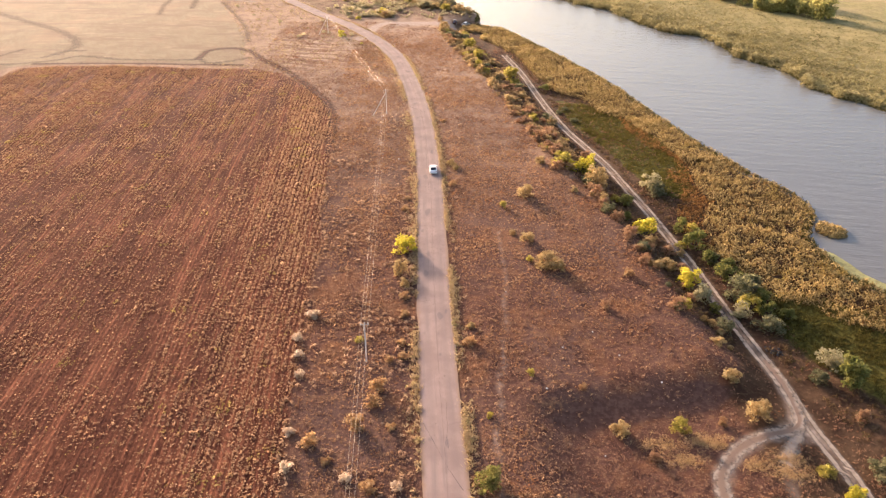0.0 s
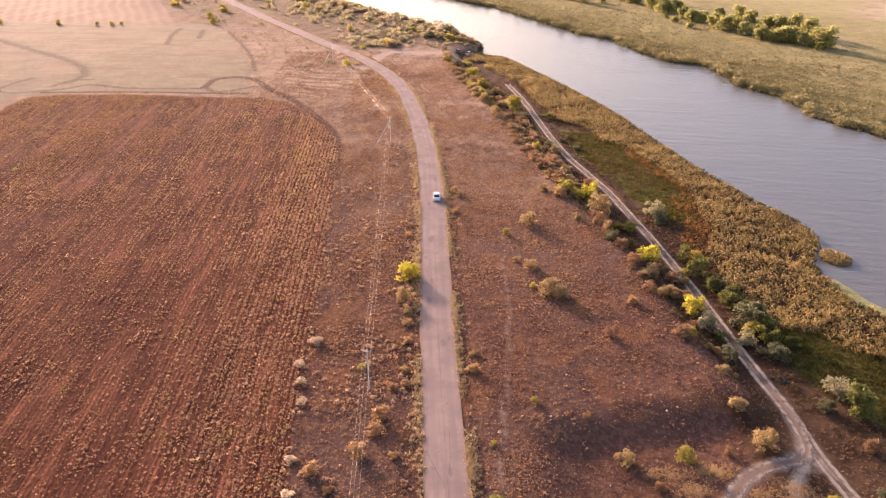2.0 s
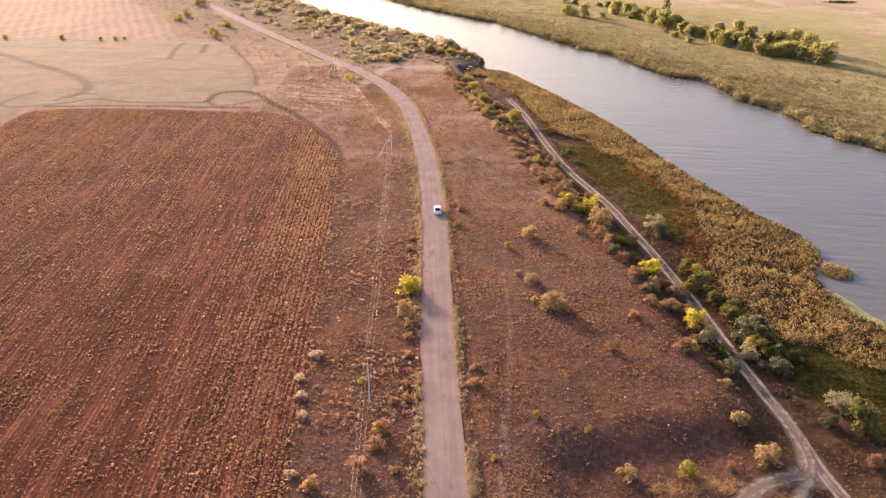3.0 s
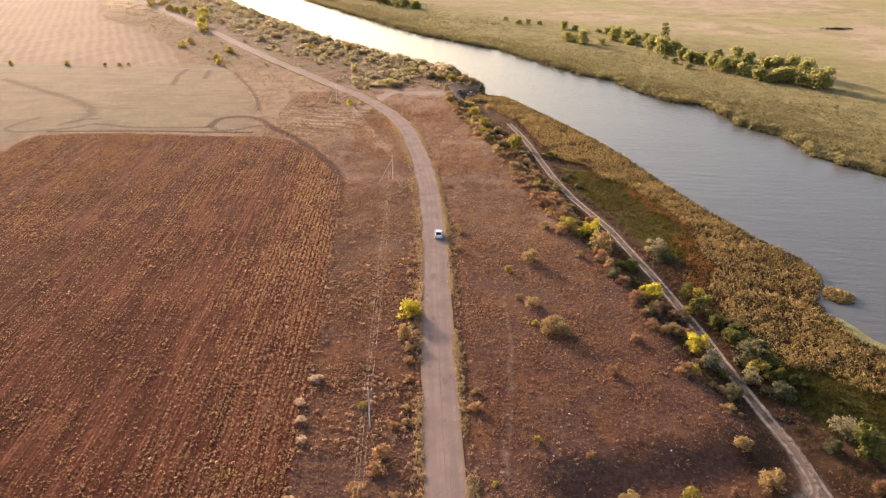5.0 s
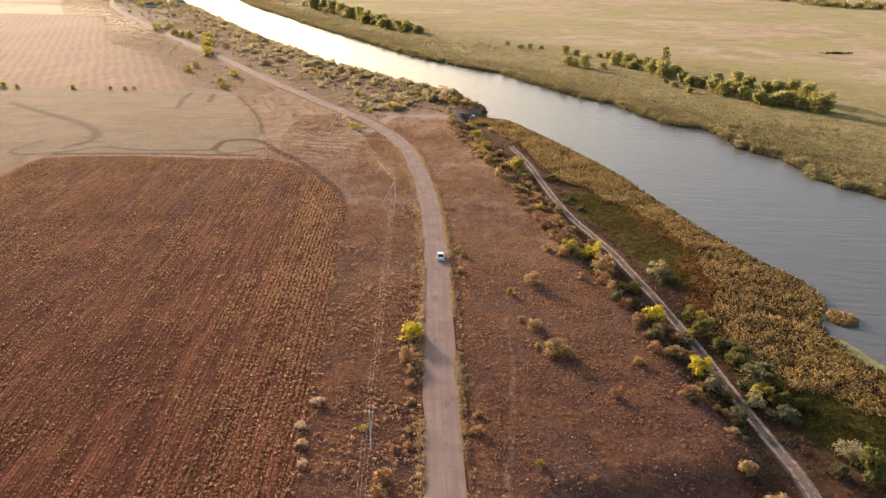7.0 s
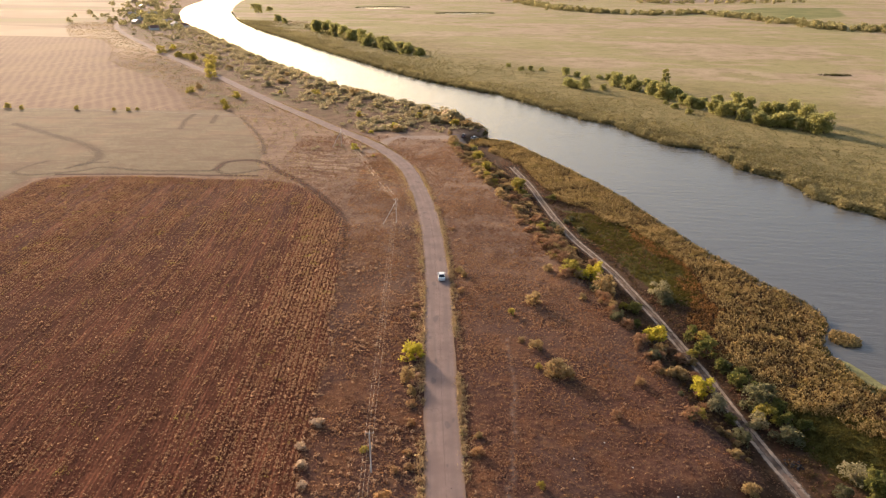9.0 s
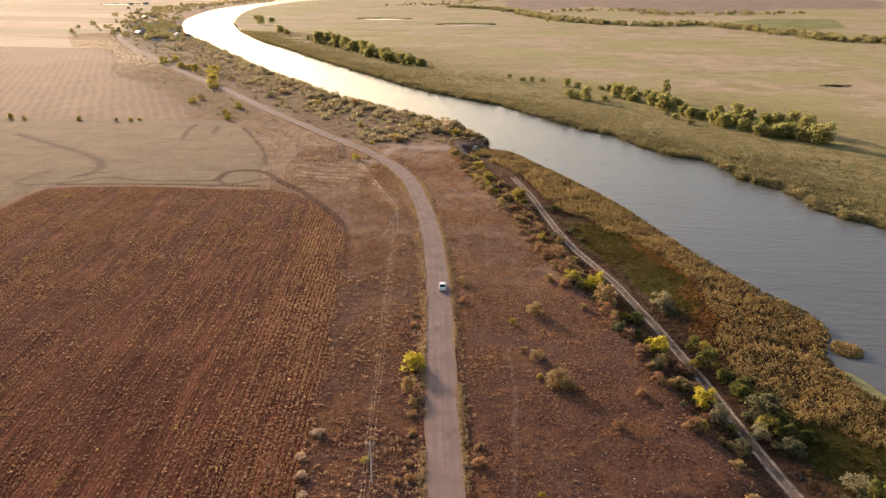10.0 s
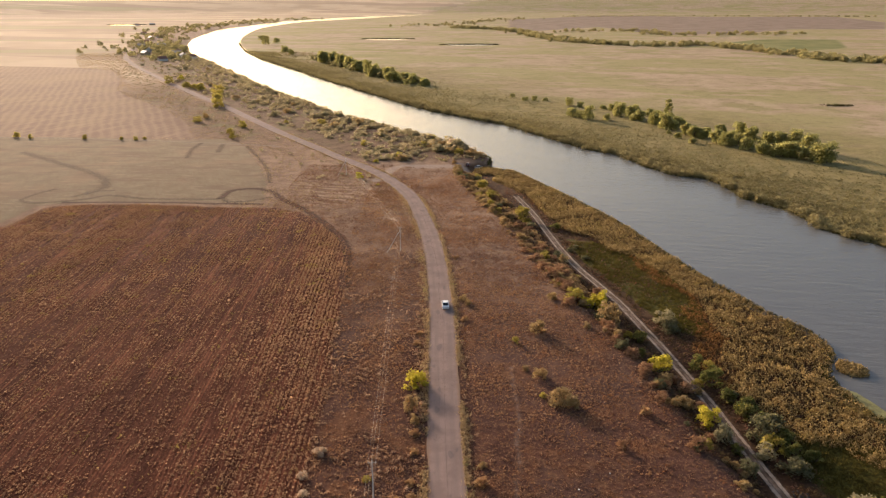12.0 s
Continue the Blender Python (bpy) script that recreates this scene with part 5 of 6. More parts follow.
def reed_beds():
    rs = np.random.RandomState(41)
    shapes = [tuft_shape(rs, 18, 0.19, 0.9) for _ in range(8)]
    near = np.array(LBANK[2:21])
    n = 90000
    y = rs.uniform(60, 332, n)
    x = rs.uniform(8, 100, n)
    river = -inside(RIVER, x, y)
    deep = np.interp(y, [60, 98, 108, 121, 137, 151, 167, 184, 205, 216, 238, 281, 330], [5, 8, 17, 20, 25, 24, 15, 10, 10, 16, 20, 15, 9])
    keep = (river > -2.2) & (river < deep + 3 * waves(x, y, 12)) & (x < np.interp(y, near[:, 1], near[:, 0]) + 6) & (distance(TRACK, x, y) > 4) & (inside(LOWLAND, x, y) > 6)
    x, y, river, deep = x[keep], y[keep], river[keep], deep[keep]
    size = rs.uniform(0.85, 1.5, len(x)) * (1 + 0.22 * waves(x, y, 5) + 0.15 * waves(x, y, 2.6))
    red = (river > deep * (0.8 - 0.15 * waves(x, y, 20))) & (y > 128) & (y < 205) | (rs.uniform(size=len(x)) < 0.08)
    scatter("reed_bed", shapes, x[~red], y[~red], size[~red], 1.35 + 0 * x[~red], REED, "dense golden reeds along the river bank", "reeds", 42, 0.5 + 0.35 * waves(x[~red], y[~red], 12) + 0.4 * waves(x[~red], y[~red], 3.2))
    scatter("reed_bed", shapes, x[red], y[red], size[red] * 0.8, 1.15 + 0 * x[red], REED_RED, "reddish brown reeds behind the bank", "reeds", 43)
    # brown undergrowth between the track and the reeds
    n = 16000
    x, y = rs.uniform(30, 90, n), rs.uniform(58, 300, n)
    river = -inside(RIVER, x, y)
    wet = np.maximum(inside(GREEN, x, y), inside(GREEN_LOW, x, y))
    keep = (inside(LOWLAND, x, y) > 1) & (river > 3) & (distance(TRACK, x, y) > 1.9) & (distance(BRANCH, x, y) > 2.2) & (wet < -0.5) & (x > np.interp(y, [58, 85, 100, 300], [62, 56, 40, 10])) & (rs.uniform(size=n) < 0.75 + 0.3 * waves(x, y, 9))
    x, y = x[keep], y[keep]
    scatter("undergrowth", [tuft_shape(rs, 14, 0.3, 0.8) for _ in range(5)], x, y, rs.uniform(0.5, 1.5, len(x)), 0.7 + 0 * x, BROWN, "dark brown and olive undergrowth below the bluff", "undergrowth", 61)
    # the tuft of reeds standing in the water
    a, r = rs.uniform(0, 6.28, 420), rs.uniform(0, 1, 420) ** 0.5
    x, y = 83.7 + 3.0 * r * np.cos(a), 134.4 + 3.3 * r * np.sin(a)
    scatter("reed_islet", shapes, x, y, rs.uniform(1.2, 1.9, 420) * (1.25 - 0.5 * r), 1.5 + 0 * x, REED, "small island of reeds in the water", "reeds", 44, 0.65 + 0 * x, lift=0.9)
    # the far bank
    n = 52000
    y = 190 + 900 * rs.uniform(size=n) ** 2.0
    bank = np.interp(y, [p[1] for p in RBANK[2:30]], [p[0] for p in RBANK[2:30]])
    x = bank + rs.uniform(-3, 1, n) + 75 * rs.uniform(size=n) ** 1.7
    river = -inside(RIVER, x, y)
    keep = (river > -2.5) & (rs.uniform(size=n) < np.clip(1.15 - river / 45, 0.1, 1) * 0.5)
    x, y, river = x[keep], y[keep], river[keep]
    size = (rs.uniform(1.0, 1.9, len(x)) * (1.05 - np.clip(river, 0, 40) / 60)) * (0.9 + y / 900) * (1 + 0.3 * waves(x, y, 7))
    shapes = [tuft_shape(rs, 14, 0.25, 0.85) for _ in range(6)]
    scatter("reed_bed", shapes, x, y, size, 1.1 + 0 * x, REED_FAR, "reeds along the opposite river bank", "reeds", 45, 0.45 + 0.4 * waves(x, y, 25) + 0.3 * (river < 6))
    # bushy clumps of reed that hang over the far water's edge
    shore = spline(RBANK[2:26], 1.4)
    shore = shore[rs.uniform(size=len(shore)) < 0.75]
    x = shore[:, 0] + rs.uniform(-2.4, 3.5, len(shore))
    y = shore[:, 1] + rs.uniform(-1.5, 1.5, len(shore))
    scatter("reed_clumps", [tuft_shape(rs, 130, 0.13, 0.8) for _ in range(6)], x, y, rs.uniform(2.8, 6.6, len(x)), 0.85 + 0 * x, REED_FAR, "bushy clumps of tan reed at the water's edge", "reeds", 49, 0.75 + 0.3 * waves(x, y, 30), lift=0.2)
    # dark broken stems at the waterline of both banks
    shore = np.vstack([spline(RBANK[2:28], 0.35), spline(LBANK[3:24], 0.35)])
    x = shore[:, 0] + np.r_[rs.uniform(-2.6, -1.0, len(shore))] * np.where(np.arange(len(shore)) < len(spline(RBANK[2:28], 0.35)), 1, -0.8)
    y = shore[:, 1] + rs.uniform(-0.5, 0.5, len(shore))
    scatter("reed_stems", [blade_shape(rs, 5, 1.0, 0.5, 0.14, False) for _ in range(4)], x, y, rs.uniform(0.9, 1.5, len(x)), 0.55 + 0 * x, RUSH, "dark broken reed stems at the waterline", "reeds", 58, lift=0.3)
    # tussocks over the flats behind the reeds
    n = 80000
    y = 195 + 900 * rs.uniform(size=n) ** 2.0
    bank = np.interp(y, [p[1] for p in RBANK[2:30]], [p[0] for p in RBANK[2:30]])
    out = rs.uniform(size=n) ** 1.5
    x = bank + 8 + 170 * out
    keep = (inside(RIVER, x, y) < -6) & (rs.uniform(size=n) < (0.6 + 0.4 * waves(x, y, 38)) * np.clip(1 - out * 1.5, 0, 1)) & (x < 0.75 * y + 40)
    x, y = x[keep], y[keep]
    scatter("tussocks", [tuft_shape(rs, 6, 0.5) for _ in range(5)], x, y, rs.uniform(0.7, 1.5, len(x)) * (0.7 + y / 800), 0.6 + 0 * x, REED_FAR, "olive and tan tussocks on the river flats", "grass", 48, 0.8 + 0.4 * waves(x, y, 50))
    # rushes round the ponds
    for ring in POND_RINGS:
        p = spline(ring + ring[:1], 0.8)
        mid = p.mean(0)
        p = np.vstack([p] * 4)
        p = p[p[:, 1] > mid[1] + 4 + rs.uniform(-6, 6, len(p))]
        q = mid + (p - mid) * rs.uniform(1.0, 1.12, (len(p), 1)) + rs.normal(size=p.shape) * 0.8
        scatter("pond_rushes", [tuft_shape(rs, 10, 0.4, 1.0) for _ in range(3)], q[:, 0], q[:, 1], rs.uniform(1.4, 2.8, len(q)), 0.8 + 0 * q[:, 0], RUSH, "dark rushes round a small pond", "rushes", 63)
    # a dark clump of rushes far out on the flats
    x, y = 281 + rs.normal(size=160) * 4.5, 526 + rs.normal(size=160) * 1.6
    scatter("rush_clump", shapes, x, y, rs.uniform(1.2, 2.2, 160), 1 + 0 * x, RUSH, "dark clump of rushes on the grassland", "rushes", 47)
    # green sedge of the wet hollows
    n = 30000
    x, y = rs.uniform(38, 98, n), rs.uniform(55, 218, n)
    keep = (np.maximum(inside(GREEN, x, y), inside(GREEN_LOW, x, y)) > 1.5 * waves(x, y, 8)) & (rs.uniform(size=n) < 0.75 + 0.4 * waves(x, y, 14)) & (distance(TRACK, x, y) > 2)
    x, y = x[keep], y[keep]
    scatter("sedge", [blade_shape(rs, 8, 0.8, 0.9, 0.09, False) for _ in range(5)], x, y, rs.uniform(0.5, 1.0, len(x)), 0.7 + 0 * x, SEDGE, "green sedge and rushes in a wet hollow", "sedge", 46, 0.6 + 0.2 * waves(x, y, 10) - 0.5 * (y < 112))


def far_growth():
    """Woods and scrub in the distance, too many to count."""
    rs = np.random.RandomState(51)
    shapes = []
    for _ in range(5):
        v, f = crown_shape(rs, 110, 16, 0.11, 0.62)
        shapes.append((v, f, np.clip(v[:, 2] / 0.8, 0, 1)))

    def strip(line, n, wide, size, material, label, seed, name="far_woods"):
        p = spline(line, 8)
        k = rs.randint(len(p), size=n)
        x, y = p[k, 0] + rs.normal(size=n) * wide, p[k, 1] + rs.normal(size=n) * wide
        ok = inside(RIVER, x, y) < -4
        x, y = x[ok], y[ok]
        scatter(name, shapes, x, y, rs.uniform(0.6, 1.3, len(x)) * size, 0.9 + 0 * x, material, label, "trees", seed)

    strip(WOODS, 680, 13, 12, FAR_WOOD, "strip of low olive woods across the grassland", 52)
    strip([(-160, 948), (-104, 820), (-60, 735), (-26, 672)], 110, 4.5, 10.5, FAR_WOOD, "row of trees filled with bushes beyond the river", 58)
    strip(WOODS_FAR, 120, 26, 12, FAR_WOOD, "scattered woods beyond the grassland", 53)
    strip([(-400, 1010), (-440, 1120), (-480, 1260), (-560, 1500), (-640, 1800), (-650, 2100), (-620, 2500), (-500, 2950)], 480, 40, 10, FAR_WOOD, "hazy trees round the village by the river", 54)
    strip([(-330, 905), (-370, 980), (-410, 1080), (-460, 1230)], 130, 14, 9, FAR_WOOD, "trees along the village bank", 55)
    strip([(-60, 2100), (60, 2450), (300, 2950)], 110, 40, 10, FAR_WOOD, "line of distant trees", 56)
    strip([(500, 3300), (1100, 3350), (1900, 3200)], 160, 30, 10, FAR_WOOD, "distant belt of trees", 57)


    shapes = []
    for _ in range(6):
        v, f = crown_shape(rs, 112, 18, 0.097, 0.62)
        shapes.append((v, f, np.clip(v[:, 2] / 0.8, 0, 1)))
    n = 2600
    y = 325 + 700 * rs.uniform(size=n) ** 1.4
    road_x = np.interp(y, [p[1] for p in ROAD], [p[0] for p in ROAD])
    bank_x = np.interp(y, [p[1] for p in LBANK[20:34]], [p[0] for p in LBANK[20:34]])
    f = rs.uniform(size=n) ** 0.75
    x = road_x + 5 + (bank_x - 1 - road_x - 5) * f
    ok = (distance(SPUR, x, y) > 5) & (distance(ROAD, x, y) > 5) & (np.hypot(x - 9, y - 320) > 10) & (rs.uniform(size=n) < 0.35 + 0.6 * f + 0.4 * waves(x, y, 40))
    x, y, f = x[ok], y[ok], f[ok]
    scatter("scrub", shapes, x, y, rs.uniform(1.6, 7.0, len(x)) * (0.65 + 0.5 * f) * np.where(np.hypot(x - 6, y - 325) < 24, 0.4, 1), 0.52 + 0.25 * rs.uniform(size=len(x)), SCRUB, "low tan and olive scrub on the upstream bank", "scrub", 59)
    n = 620
    y = 165 + 160 * rs.uniform(size=n)
    edge = np.interp(y, [p[1] for p in BLUFF[8:18]], [p[0] for p in BLUFF[8:18]])
    x = edge - 2 + rs.uniform(size=n) * np.interp(y, [165, 200, 250, 325], [8, 10, 15, 9])
    ok = (distance(TRACK[:-2], x, y) > 2.2) & (distance(SPUR, x, y) > 3) & (np.hypot(x - 11, y - 320) > 7) & (rs.uniform(size=n) < 0.75 + 0.3 * waves(x, y, 20))
    x, y = x[ok], y[ok]
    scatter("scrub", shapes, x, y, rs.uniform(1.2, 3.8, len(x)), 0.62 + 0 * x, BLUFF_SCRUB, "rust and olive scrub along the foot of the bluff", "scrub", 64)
    y = rs.uniform(270, 1000, 260)
    road_x = np.interp(y, [p[1] for p in ROAD], [p[0] for p in ROAD])
    x = road_x - rs.uniform(6, 34, 260)
    ok = distance(ROAD, x, y) > 5
    scatter("scrub", shapes, x[ok], y[ok], rs.uniform(0.8, 3.0, ok.sum()), 0.7 + 0 * x[ok], SCRUB, "low scrub on the verge of the road", "scrub", 60)


SCRUB = tuft_material("scrub_foliage", (0.29, 0.245, 0.145), (0.44, 0.365, 0.215), (0.48, 0.41, 0.25), 0.72, (0.46, 0.41, 0.14))
BLUFF_SCRUB = tuft_material("rusty_scrub_foliage", (0.22, 0.125, 0.065), (0.40, 0.26, 0.13), (0.50, 0.37, 0.18), 0.6, (0.38, 0.34, 0.09))
FAR_WOOD = tuft_material("distant_foliage", (0.24, 0.21, 0.10), (0.41, 0.36, 0.165), (0.52, 0.455, 0.21), 0.68)
field_weeds()
meadow_grass()
meadow_weeds()
weed_clumps()
wayside_grass()
verge_grass()
golden_grass()
reed_beds()
far_growth()

for shapes in (*SHRUBS.values(), *FAR_SHRUBS.values(), TREES, [POPLAR]):
    for ob in shapes:
        if ob.name not in used_shapes:
            for o in (*ob.children_recursive, ob):
                bpy.data.objects.remove(o)

# ---- power line ----
POLES = [(-8.6, -14, 3), (-11.1, 89.0, 2), (-13.7, 201.4, 8), (-42.0, 297.4, 17)]
POLE_TALL, ARM = 7.2, 0.55


def make_pole():
    thing = new("power_pole")
    part("post", rod(bmesh.new(), (0, 0, -0.4), (0, 0, POLE_TALL), 0.13, 0.085, 10), CONCRETE, thing)
    part("crossarm", block(bmesh.new(), (2 * ARM + 0.2, 0.09, 0.09), (0, 0.12, POLE_TALL - 0.35), bevel=0.01), STEEL, thing)
    for x in (-1, 1):
        part("brace", rod(bmesh.new(), (0.05 * x, 0.1, POLE_TALL - 1.0), (0.55 * x, 0.12, POLE_TALL - 0.4), 0.02, 0.02, 6), STEEL, thing)
    for x, z in ((-ARM, POLE_TALL - 0.3), (ARM, POLE_TALL - 0.3), (0, POLE_TALL)):
        bm = bmesh.new()
        rod(bm, (x, 0.12 if x else 0, z), (x, 0.12 if x else 0, z + 0.1), 0.02, 0.02, 6)
        rod(bm, (x, 0.12 if x else 0, z + 0.08), (x, 0.12 if x else 0, z + 0.24), 0.07, 0.045, 8)
        part("insulator", bm, CERAMIC, thing, "white ceramic insulator")
    return tagged(thing, "grey concrete power pole with a steel crossarm", "power pole", "power poles along the road")


first = make_pole()
pole_poses = [pose(x, y, float(height(x, y)), 0, 0, turn) for x, y, turn in POLES]
first.matrix_basis = pole_poses[0]
for k, m in enumerate(pole_poses[1:]):
    made = copy_thing(first, m)
    if k:
        part("strut", rod(bmesh.new(), (0, 0, POLE_TALL - 0.8), (-4.2, -1.2, -0.3), 0.085, 0.1, 8), CONCRETE, made, "leaning concrete strut")
for a, b, thick, sag in zip(pole_poses[:-1], pole_poses[1:], (0.012, 0.012, 0.026), (1.3, 1.3, 0.7)):
    for x, z in ((-ARM, POLE_TALL - 0.06), (ARM, POLE_TALL - 0.06), (0, POLE_TALL + 0.40)):
        p, q = a @ Vector((x, 0.12 if x else 0, z)), b @ Vector((x, 0.12 if x else 0, z))
        if thick > 0.02 and not x:
            continue
        cu = bpy.data.curves.new("wire", "CURVE")
        cu.dimensions, cu.bevel_depth, cu.bevel_resolution = "3D", thick, 1
        line = cu.splines.new("POLY")
        line.points.add(40)
        for k in range(41):
            f = k / 40
            v = p.lerp(q, f)
            line.points[k].co = (v.x, v.y, v.z - 4 * sag * f * (1 - f), 1)
        cu.materials.append(WIRE)
        tagged(new("wire", cu), "thin sagging bare overhead wire", "wire", "overhead wires")

# ---- cars ----
GLASS = plain("dark_tinted_glass", (0.02, 0.022, 0.025), 0.05, 0.8, 0, 0.05)
TYRE = plain("black_rubber", (0.02, 0.02, 0.02), 0.85, 0.3)
RIM = plain("alloy_rim", (0.55, 0.55, 0.56), 0.3, 0.5, 0.8)
RED_LENS = plain("red_lamp_lens", (0.35, 0.02, 0.015), 0.2, 0.6)
CLEAR_LENS = plain("clear_lamp_lens", (0.7, 0.7, 0.68), 0.1, 0.7)
TRIM = plain("black_plastic_trim", (0.03, 0.03, 0.03), 0.6, 0.4)
PLATE = plain("white_plate", (0.7, 0.7, 0.68), 0.5, 0.4)


def loft(sections, bevel=0.0):
    """A closed body through cross-sections, each a list of points."""
    bm = bmesh.new()
    rings = [[bm.verts.new(p) for p in s] for s in sections]
    for a, b in zip(rings[:-1], rings[1:]):
        for k in range(len(a)):
            bm.faces.new((a[k], a[(k + 1) % len(a)], b[(k + 1) % len(b)], b[k]))
    bm.faces.new(rings[0])
    bm.faces.new(rings[-1][::-1])
    if bevel:
        bmesh.ops.bevel(bm, geom=list(bm.edges), offset=bevel, segments=2, affect="EDGES", profile=0.5)
    return bm


def make_car(paint, label):
    """A saloon 4.3 m long that heads along +y."""
    thing = new("car")
    body = []
    for y, w, z0, z1 in ((-2.15, 0.74, 0.42, 0.86), (-2.0, 0.83, 0.26, 0.98), (-1.3, 0.87, 0.2, 1.0), (0.9, 0.87, 0.2, 0.96), (1.7, 0.83, 0.22, 0.84), (2.08, 0.74, 0.3, 0.7), (2.15, 0.68, 0.4, 0.6)):
        body.append([(-w, y, z0), (-w, y, z0 + 0.55 * (z1 - z0)), (-w * 0.93, y, z1), (w * 0.93, y, z1), (w, y, z0 + 0.55 * (z1 - z0)), (w, y, z0)])
    part("body", loft(body, 0.03), paint, thing)
    cabin = []
    for y, w, z in ((-1.75, 0.74, 0.99), (-1.02, 0.6, 1.4), (-0.3, 0.62, 1.46), (0.35, 0.6, 1.42), (1.12, 0.72, 0.97)):
        cabin.append([(-0.78, y, 0.93), (-w, y, z), (w, y, z), (0.78, y, 0.93)])
    part("cabin", loft(cabin, 0.02), GLASS, thing, "dark glazed cabin")
    bm = block(bmesh.new(), (1.18, 1.42, 0.05), (0, -0.33, 1.45), bevel=0.02)
    roof = part("roof", bm, paint, thing)
    for x in (-1, 1):
        part("pillar", rod(bmesh.new(), (0.6 * x, -1.0, 1.42), (0.75 * x, -1.75, 0.98), 0.05, 0.05, 6), paint, thing)
        part("pillar", rod(bmesh.new(), (0.6 * x, 0.34, 1.43), (0.74 * x, 1.12, 0.96), 0.04, 0.04, 6), paint, thing)
        part("pillar", rod(bmesh.new(), (0.62 * x, -0.3, 1.45), (0.79 * x, -0.3, 0.95), 0.04, 0.04, 6), paint, thing)
        part("mirror", block(bmesh.new(), (0.2, 0.1, 0.13), (0.95 * x, 0.75, 1.0), bevel=0.03), paint, thing)
        part("tail_light", block(bmesh.new(), (0.3, 0.06, 0.16), (0.62 * x, -2.12, 0.76), bevel=0.015), RED_LENS, thing, "red tail light")
        part("headlight", block(bmesh.new(), (0.34, 0.1, 0.13), (0.55 * x, 2.08, 0.62), bevel=0.02), CLEAR_LENS, thing, "clear headlight")
        for y in (-1.3, 1.32):
            tyre = part("wheel", rod(bmesh.new(), (0.68 * x, y, 0.31), (0.87 * x, y, 0.31), 0.31, 0.31, 20), TYRE, thing)
            part("rim", rod(bmesh.new(), (0.8 * x, y, 0.31), (0.885 * x, y, 0.31), 0.2, 0.19, 14), RIM, tyre)
    part("rear_bumper", block(bmesh.new(), (1.5, 0.12, 0.16), (0, -2.13, 0.42), bevel=0.03), paint, thing)
    part("front_bumper", block(bmesh.new(), (1.42, 0.12, 0.16), (0, 2.12, 0.38), bevel=0.03), TRIM, thing)
    part("number_plate", block(bmesh.new(), (0.5, 0.02, 0.11), (0, -2.2, 0.6)), PLATE, thing, "plain white plate")
    return tagged(thing, label, "car")


WHITE_PAINT = plain("white_car_paint", (0.82, 0.82, 0.80), 0.25, 0.6, 0, 0.02)
car = make_car(WHITE_PAINT, "white saloon car driving on the asphalt road")
car.matrix_basis = pose(-0.55, 160.4, float(height(-0.55, 160.4)) + 0.1, 0, 0, 1.5)
DARK_PAINT = plain("dark_red_car_paint", (0.09, 0.02, 0.02), 0.3, 0.6, 0, 0.05)
car = make_car(DARK_PAINT, "small dark red car parked by the river bank")
car.matrix_basis = pose(9.6, 321.5, float(height(9.6, 321.5)), 0, 4, -8)
GREY_PAINT = plain("grey_car_paint", (0.32, 0.33, 0.34), 0.3, 0.6, 0.3, 0.05)
car = make_car(GREY_PAINT, "grey car parked by the river bank")
car.matrix_basis = pose(14.5, 322.8, float(height(14.5, 322.8)), 0, 4, -40)


# ---- village houses ----
def gable(bm, w, d, z0, rise, over):
    """A pitched roof with thickness over a plan w by d."""
    for x in (-1, 1):
        a, b = Vector((x * (w / 2 + over), 0, z0 - 0.25)), Vector((0, 0, z0 + rise))
        slope = math.degrees(math.atan2(rise + 0.25, w / 2 + over))
        block(bm, ((b - a).length, d + 2 * over, 0.16), ((a + b) / 2), (0, slope * x, 0))
    return bm


def make_house(w, d, h, wall, roof, label):
    thing = new("house")
    bm = block(bmesh.new(), (w, d, h), (0, 0, h / 2))
    for y in (-d / 2, d / 2):
        v = [bm.verts.new((x, y + (0.1 if y < 0 else -0.1), z)) for x, z in ((-w / 2, h), (w / 2, h), (0, h + w * 0.3))]
        bm.faces.new(v)
    part("wall", bm, wall, thing)
    top = part("roof", gable(bmesh.new(), w, d, h, w * 0.32, 0.4), roof, thing)
    part("chimney", block(bmesh.new(), (0.6, 0.6, 1.4), (w * 0.2, d * 0.1, h + w * 0.3)), CHIMNEY, top)
    for k in range(2):
        for side in (-1, 1):
            window = part("window", block(bmesh.new(), (1.2, 0.12, 1.3), ((k - 0.5) * w * 0.5, side * d / 2, 1.6)), FRAME, thing)
            part("pane", block(bmesh.new(), (1.0, 0.16, 1.1), ((k - 0.5) * w * 0.5, side * d / 2, 1.6)), GLASS, window)
    part("door", block(bmesh.new(), (0.12, 1.0, 2.05), (w / 2, 0, 1.03)), DOOR, thing)
    return tagged(thing, label, "house", "village houses")


CHIMNEY = plain("brick_chimney", (0.28, 0.13, 0.09), 0.9, 0.2)
FRAME = plain("white_window_frame", (0.75, 0.74, 0.7), 0.5, 0.4)
DOOR = plain("brown_door", (0.16, 0.09, 0.05), 0.6, 0.3)
WALLS = [plain("whitewashed_wall", (0.72, 0.69, 0.63), 0.9, 0.2), plain("ochre_wall", (0.5, 0.38, 0.24), 0.9, 0.2)]
ROOFS = [plain("grey_slate_roof", (0.30, 0.29, 0.28), 0.8, 0.2), plain("bluish_sheet_roof", (0.34, 0.33, 0.33), 0.65, 0.3), plain("brown_tile_roof", (0.26, 0.14, 0.10), 0.85, 0.2)]
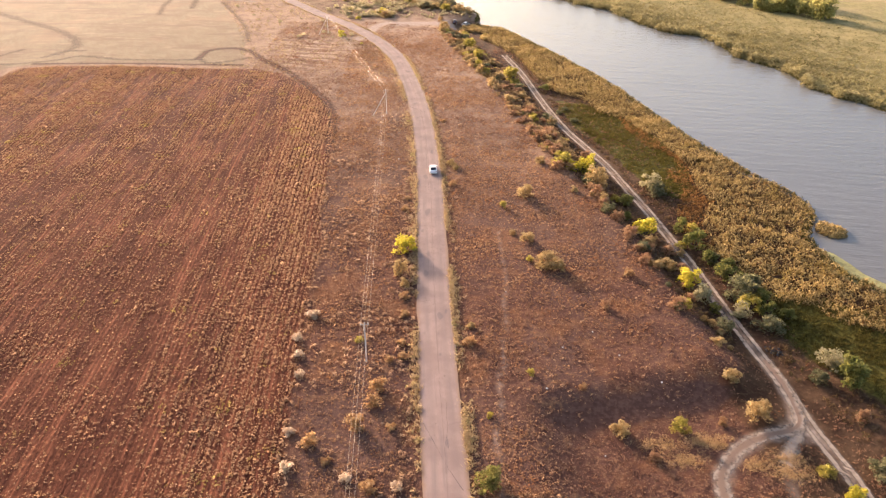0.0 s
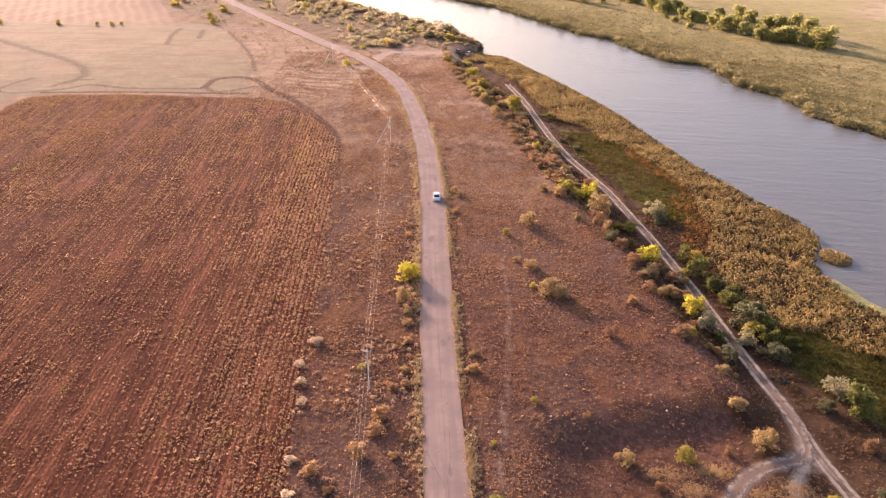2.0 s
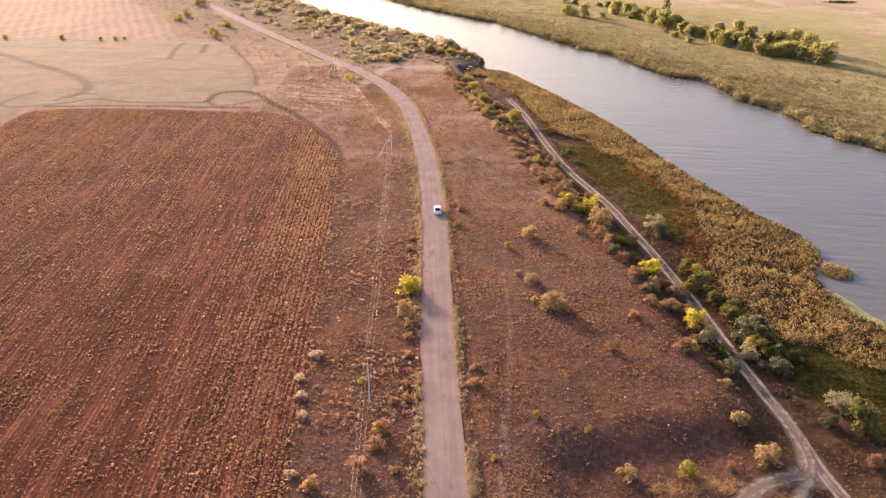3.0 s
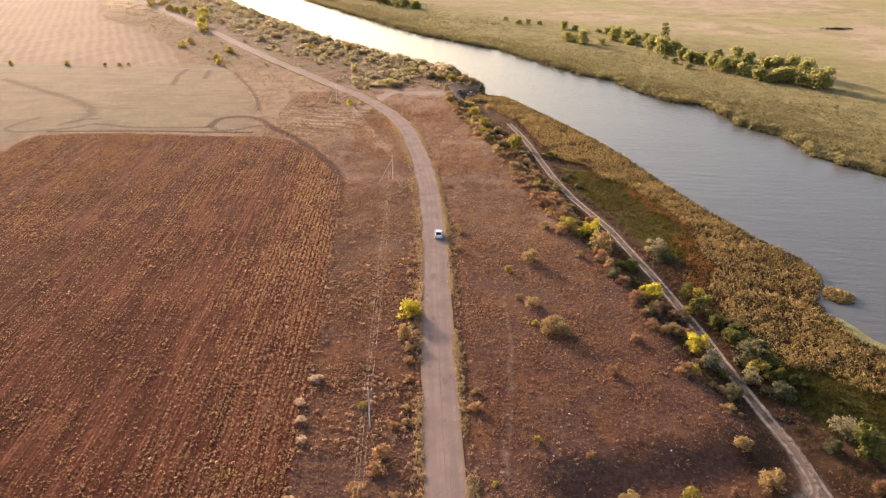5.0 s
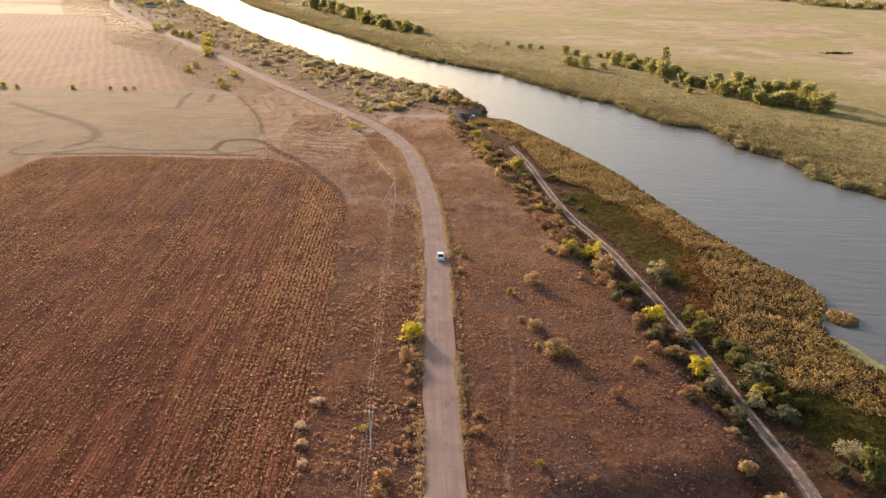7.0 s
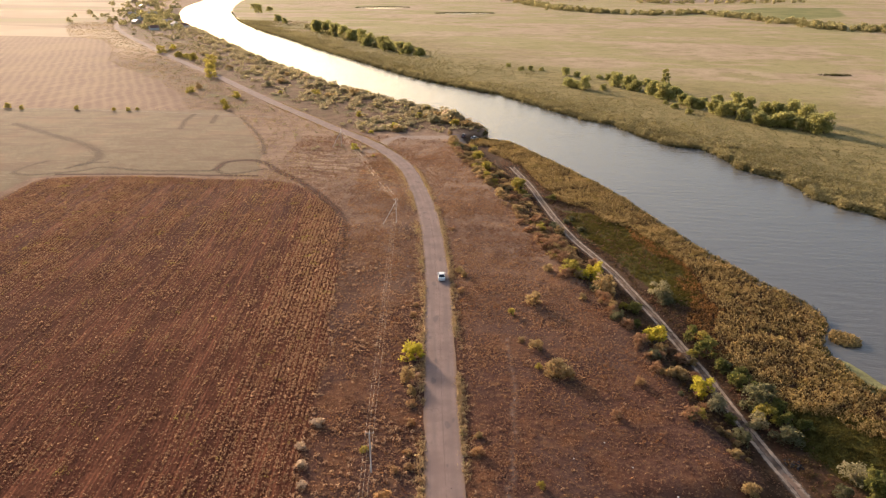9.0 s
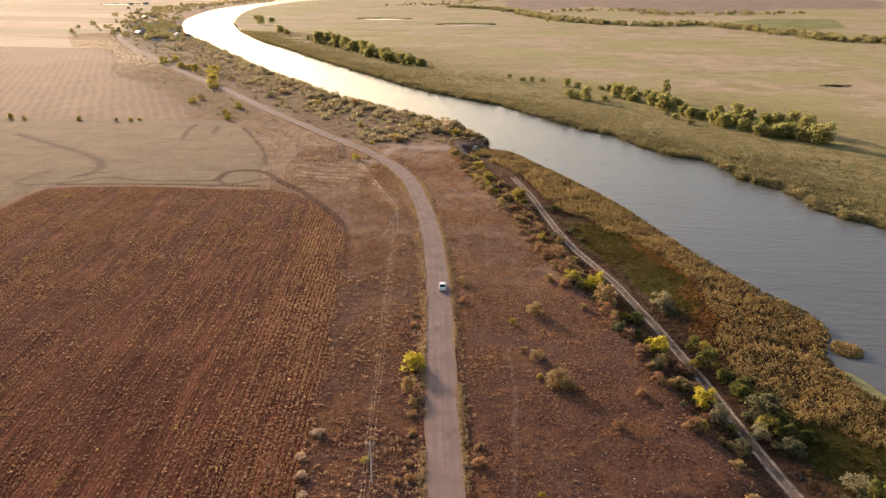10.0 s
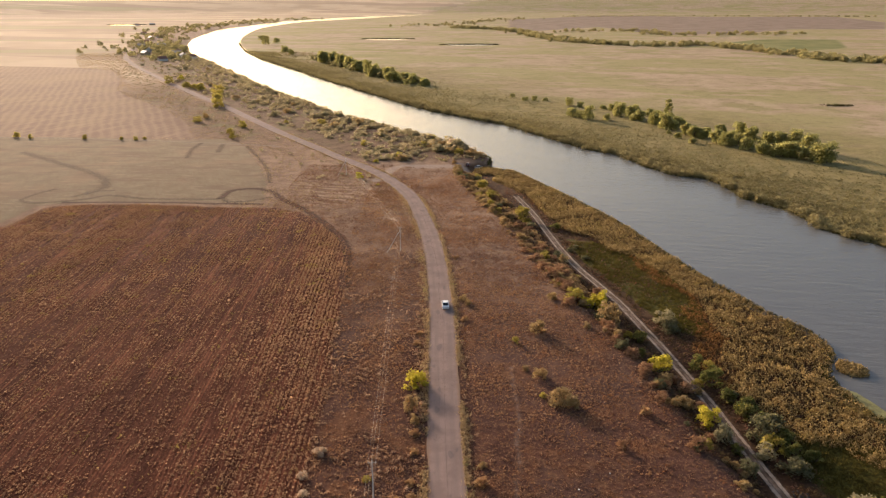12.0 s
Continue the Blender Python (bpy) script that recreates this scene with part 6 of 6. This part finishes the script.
HOUSE_WORDS = ["whitewashed village house with a grey slate roof", "village house with a bluish sheet metal roof", "village house with a brown tiled roof"]
house_kinds = [make_house(*size, WALLS[k % 2], ROOFS[k], HOUSE_WORDS[k]) for k, size in enumerate(((9, 12, 3.0), (8, 15, 3.2), (8, 10, 2.9)))]
rs = np.random.RandomState(71)
HOUSES = [(-334, 952), (-358, 993), (-316, 930), (-546, 1395), (-632, 1579), (-547, 1440), (-465, 1147), (-399, 993), (-442, 1162), (-844, 2178), (-872, 2139), (-481, 1180), (-340, 895), (-500, 1260), (-420, 1060)]
for k, (x, y) in enumerate(HOUSES):
    m = pose(x, y, float(height(x, y)) - 0.1, 0, 0, rs.uniform(0, 180))
    if k < 3:
        house_kinds[k].matrix_basis = m
    else:
        copy_thing(house_kinds[rs.randint(3)], m)

# ---- small things ----
bm = bmesh.new()
rs = np.random.RandomState(81)
for _ in range(26):
    block(bm, rs.uniform(0.2, 0.6, 3) * (1, 1, 0.4), (rs.normal() * 0.7, rs.normal() * 0.45, 0.05 + 0.2 * rs.uniform()), rs.uniform(0, 60, 3), 0.03)
me = bpy.data.meshes.new("rubble_heap")
bm.to_mesh(me)
bm.free()
me.materials.append(plain("charred_rubble", (0.06, 0.052, 0.05), 0.9, 0.2))
tagged(new("rubble_heap", me), "small dark heap of charred rubble", "heap").matrix_basis = pose(55.0, 93.9, float(height(55.0, 93.9)))
STONE = plain("pale_stone", (0.62, 0.58, 0.54), 0.9, 0.2)
for k, (x, y, size) in enumerate(((15.6, 82.3, 0.4), (25, 96, 0.3), (19.5, 92, 0.35), (-9, 168, 0.4), (33, 84, 0.35), (22, 71, 0.3), (12, 108, 0.3), (28, 90, 0.3))):
    bm = bmesh.new()
    bmesh.ops.create_icosphere(bm, subdivisions=1, radius=size / 2)
    for v in bm.verts:
        v.co *= rs.uniform(0.7, 1.15)
        v.co.z *= 0.7
    me = bpy.data.meshes.new("stone")
    bm.to_mesh(me)
    bm.free()
    me.materials.append(STONE)
    tagged(new("stone", me), "pale stone lying in the dry grass", "stone", "stones in the meadow").matrix_basis = pose(x, y, float(height(x, y)) + size * 0.2, 0, 0, 40 * k)
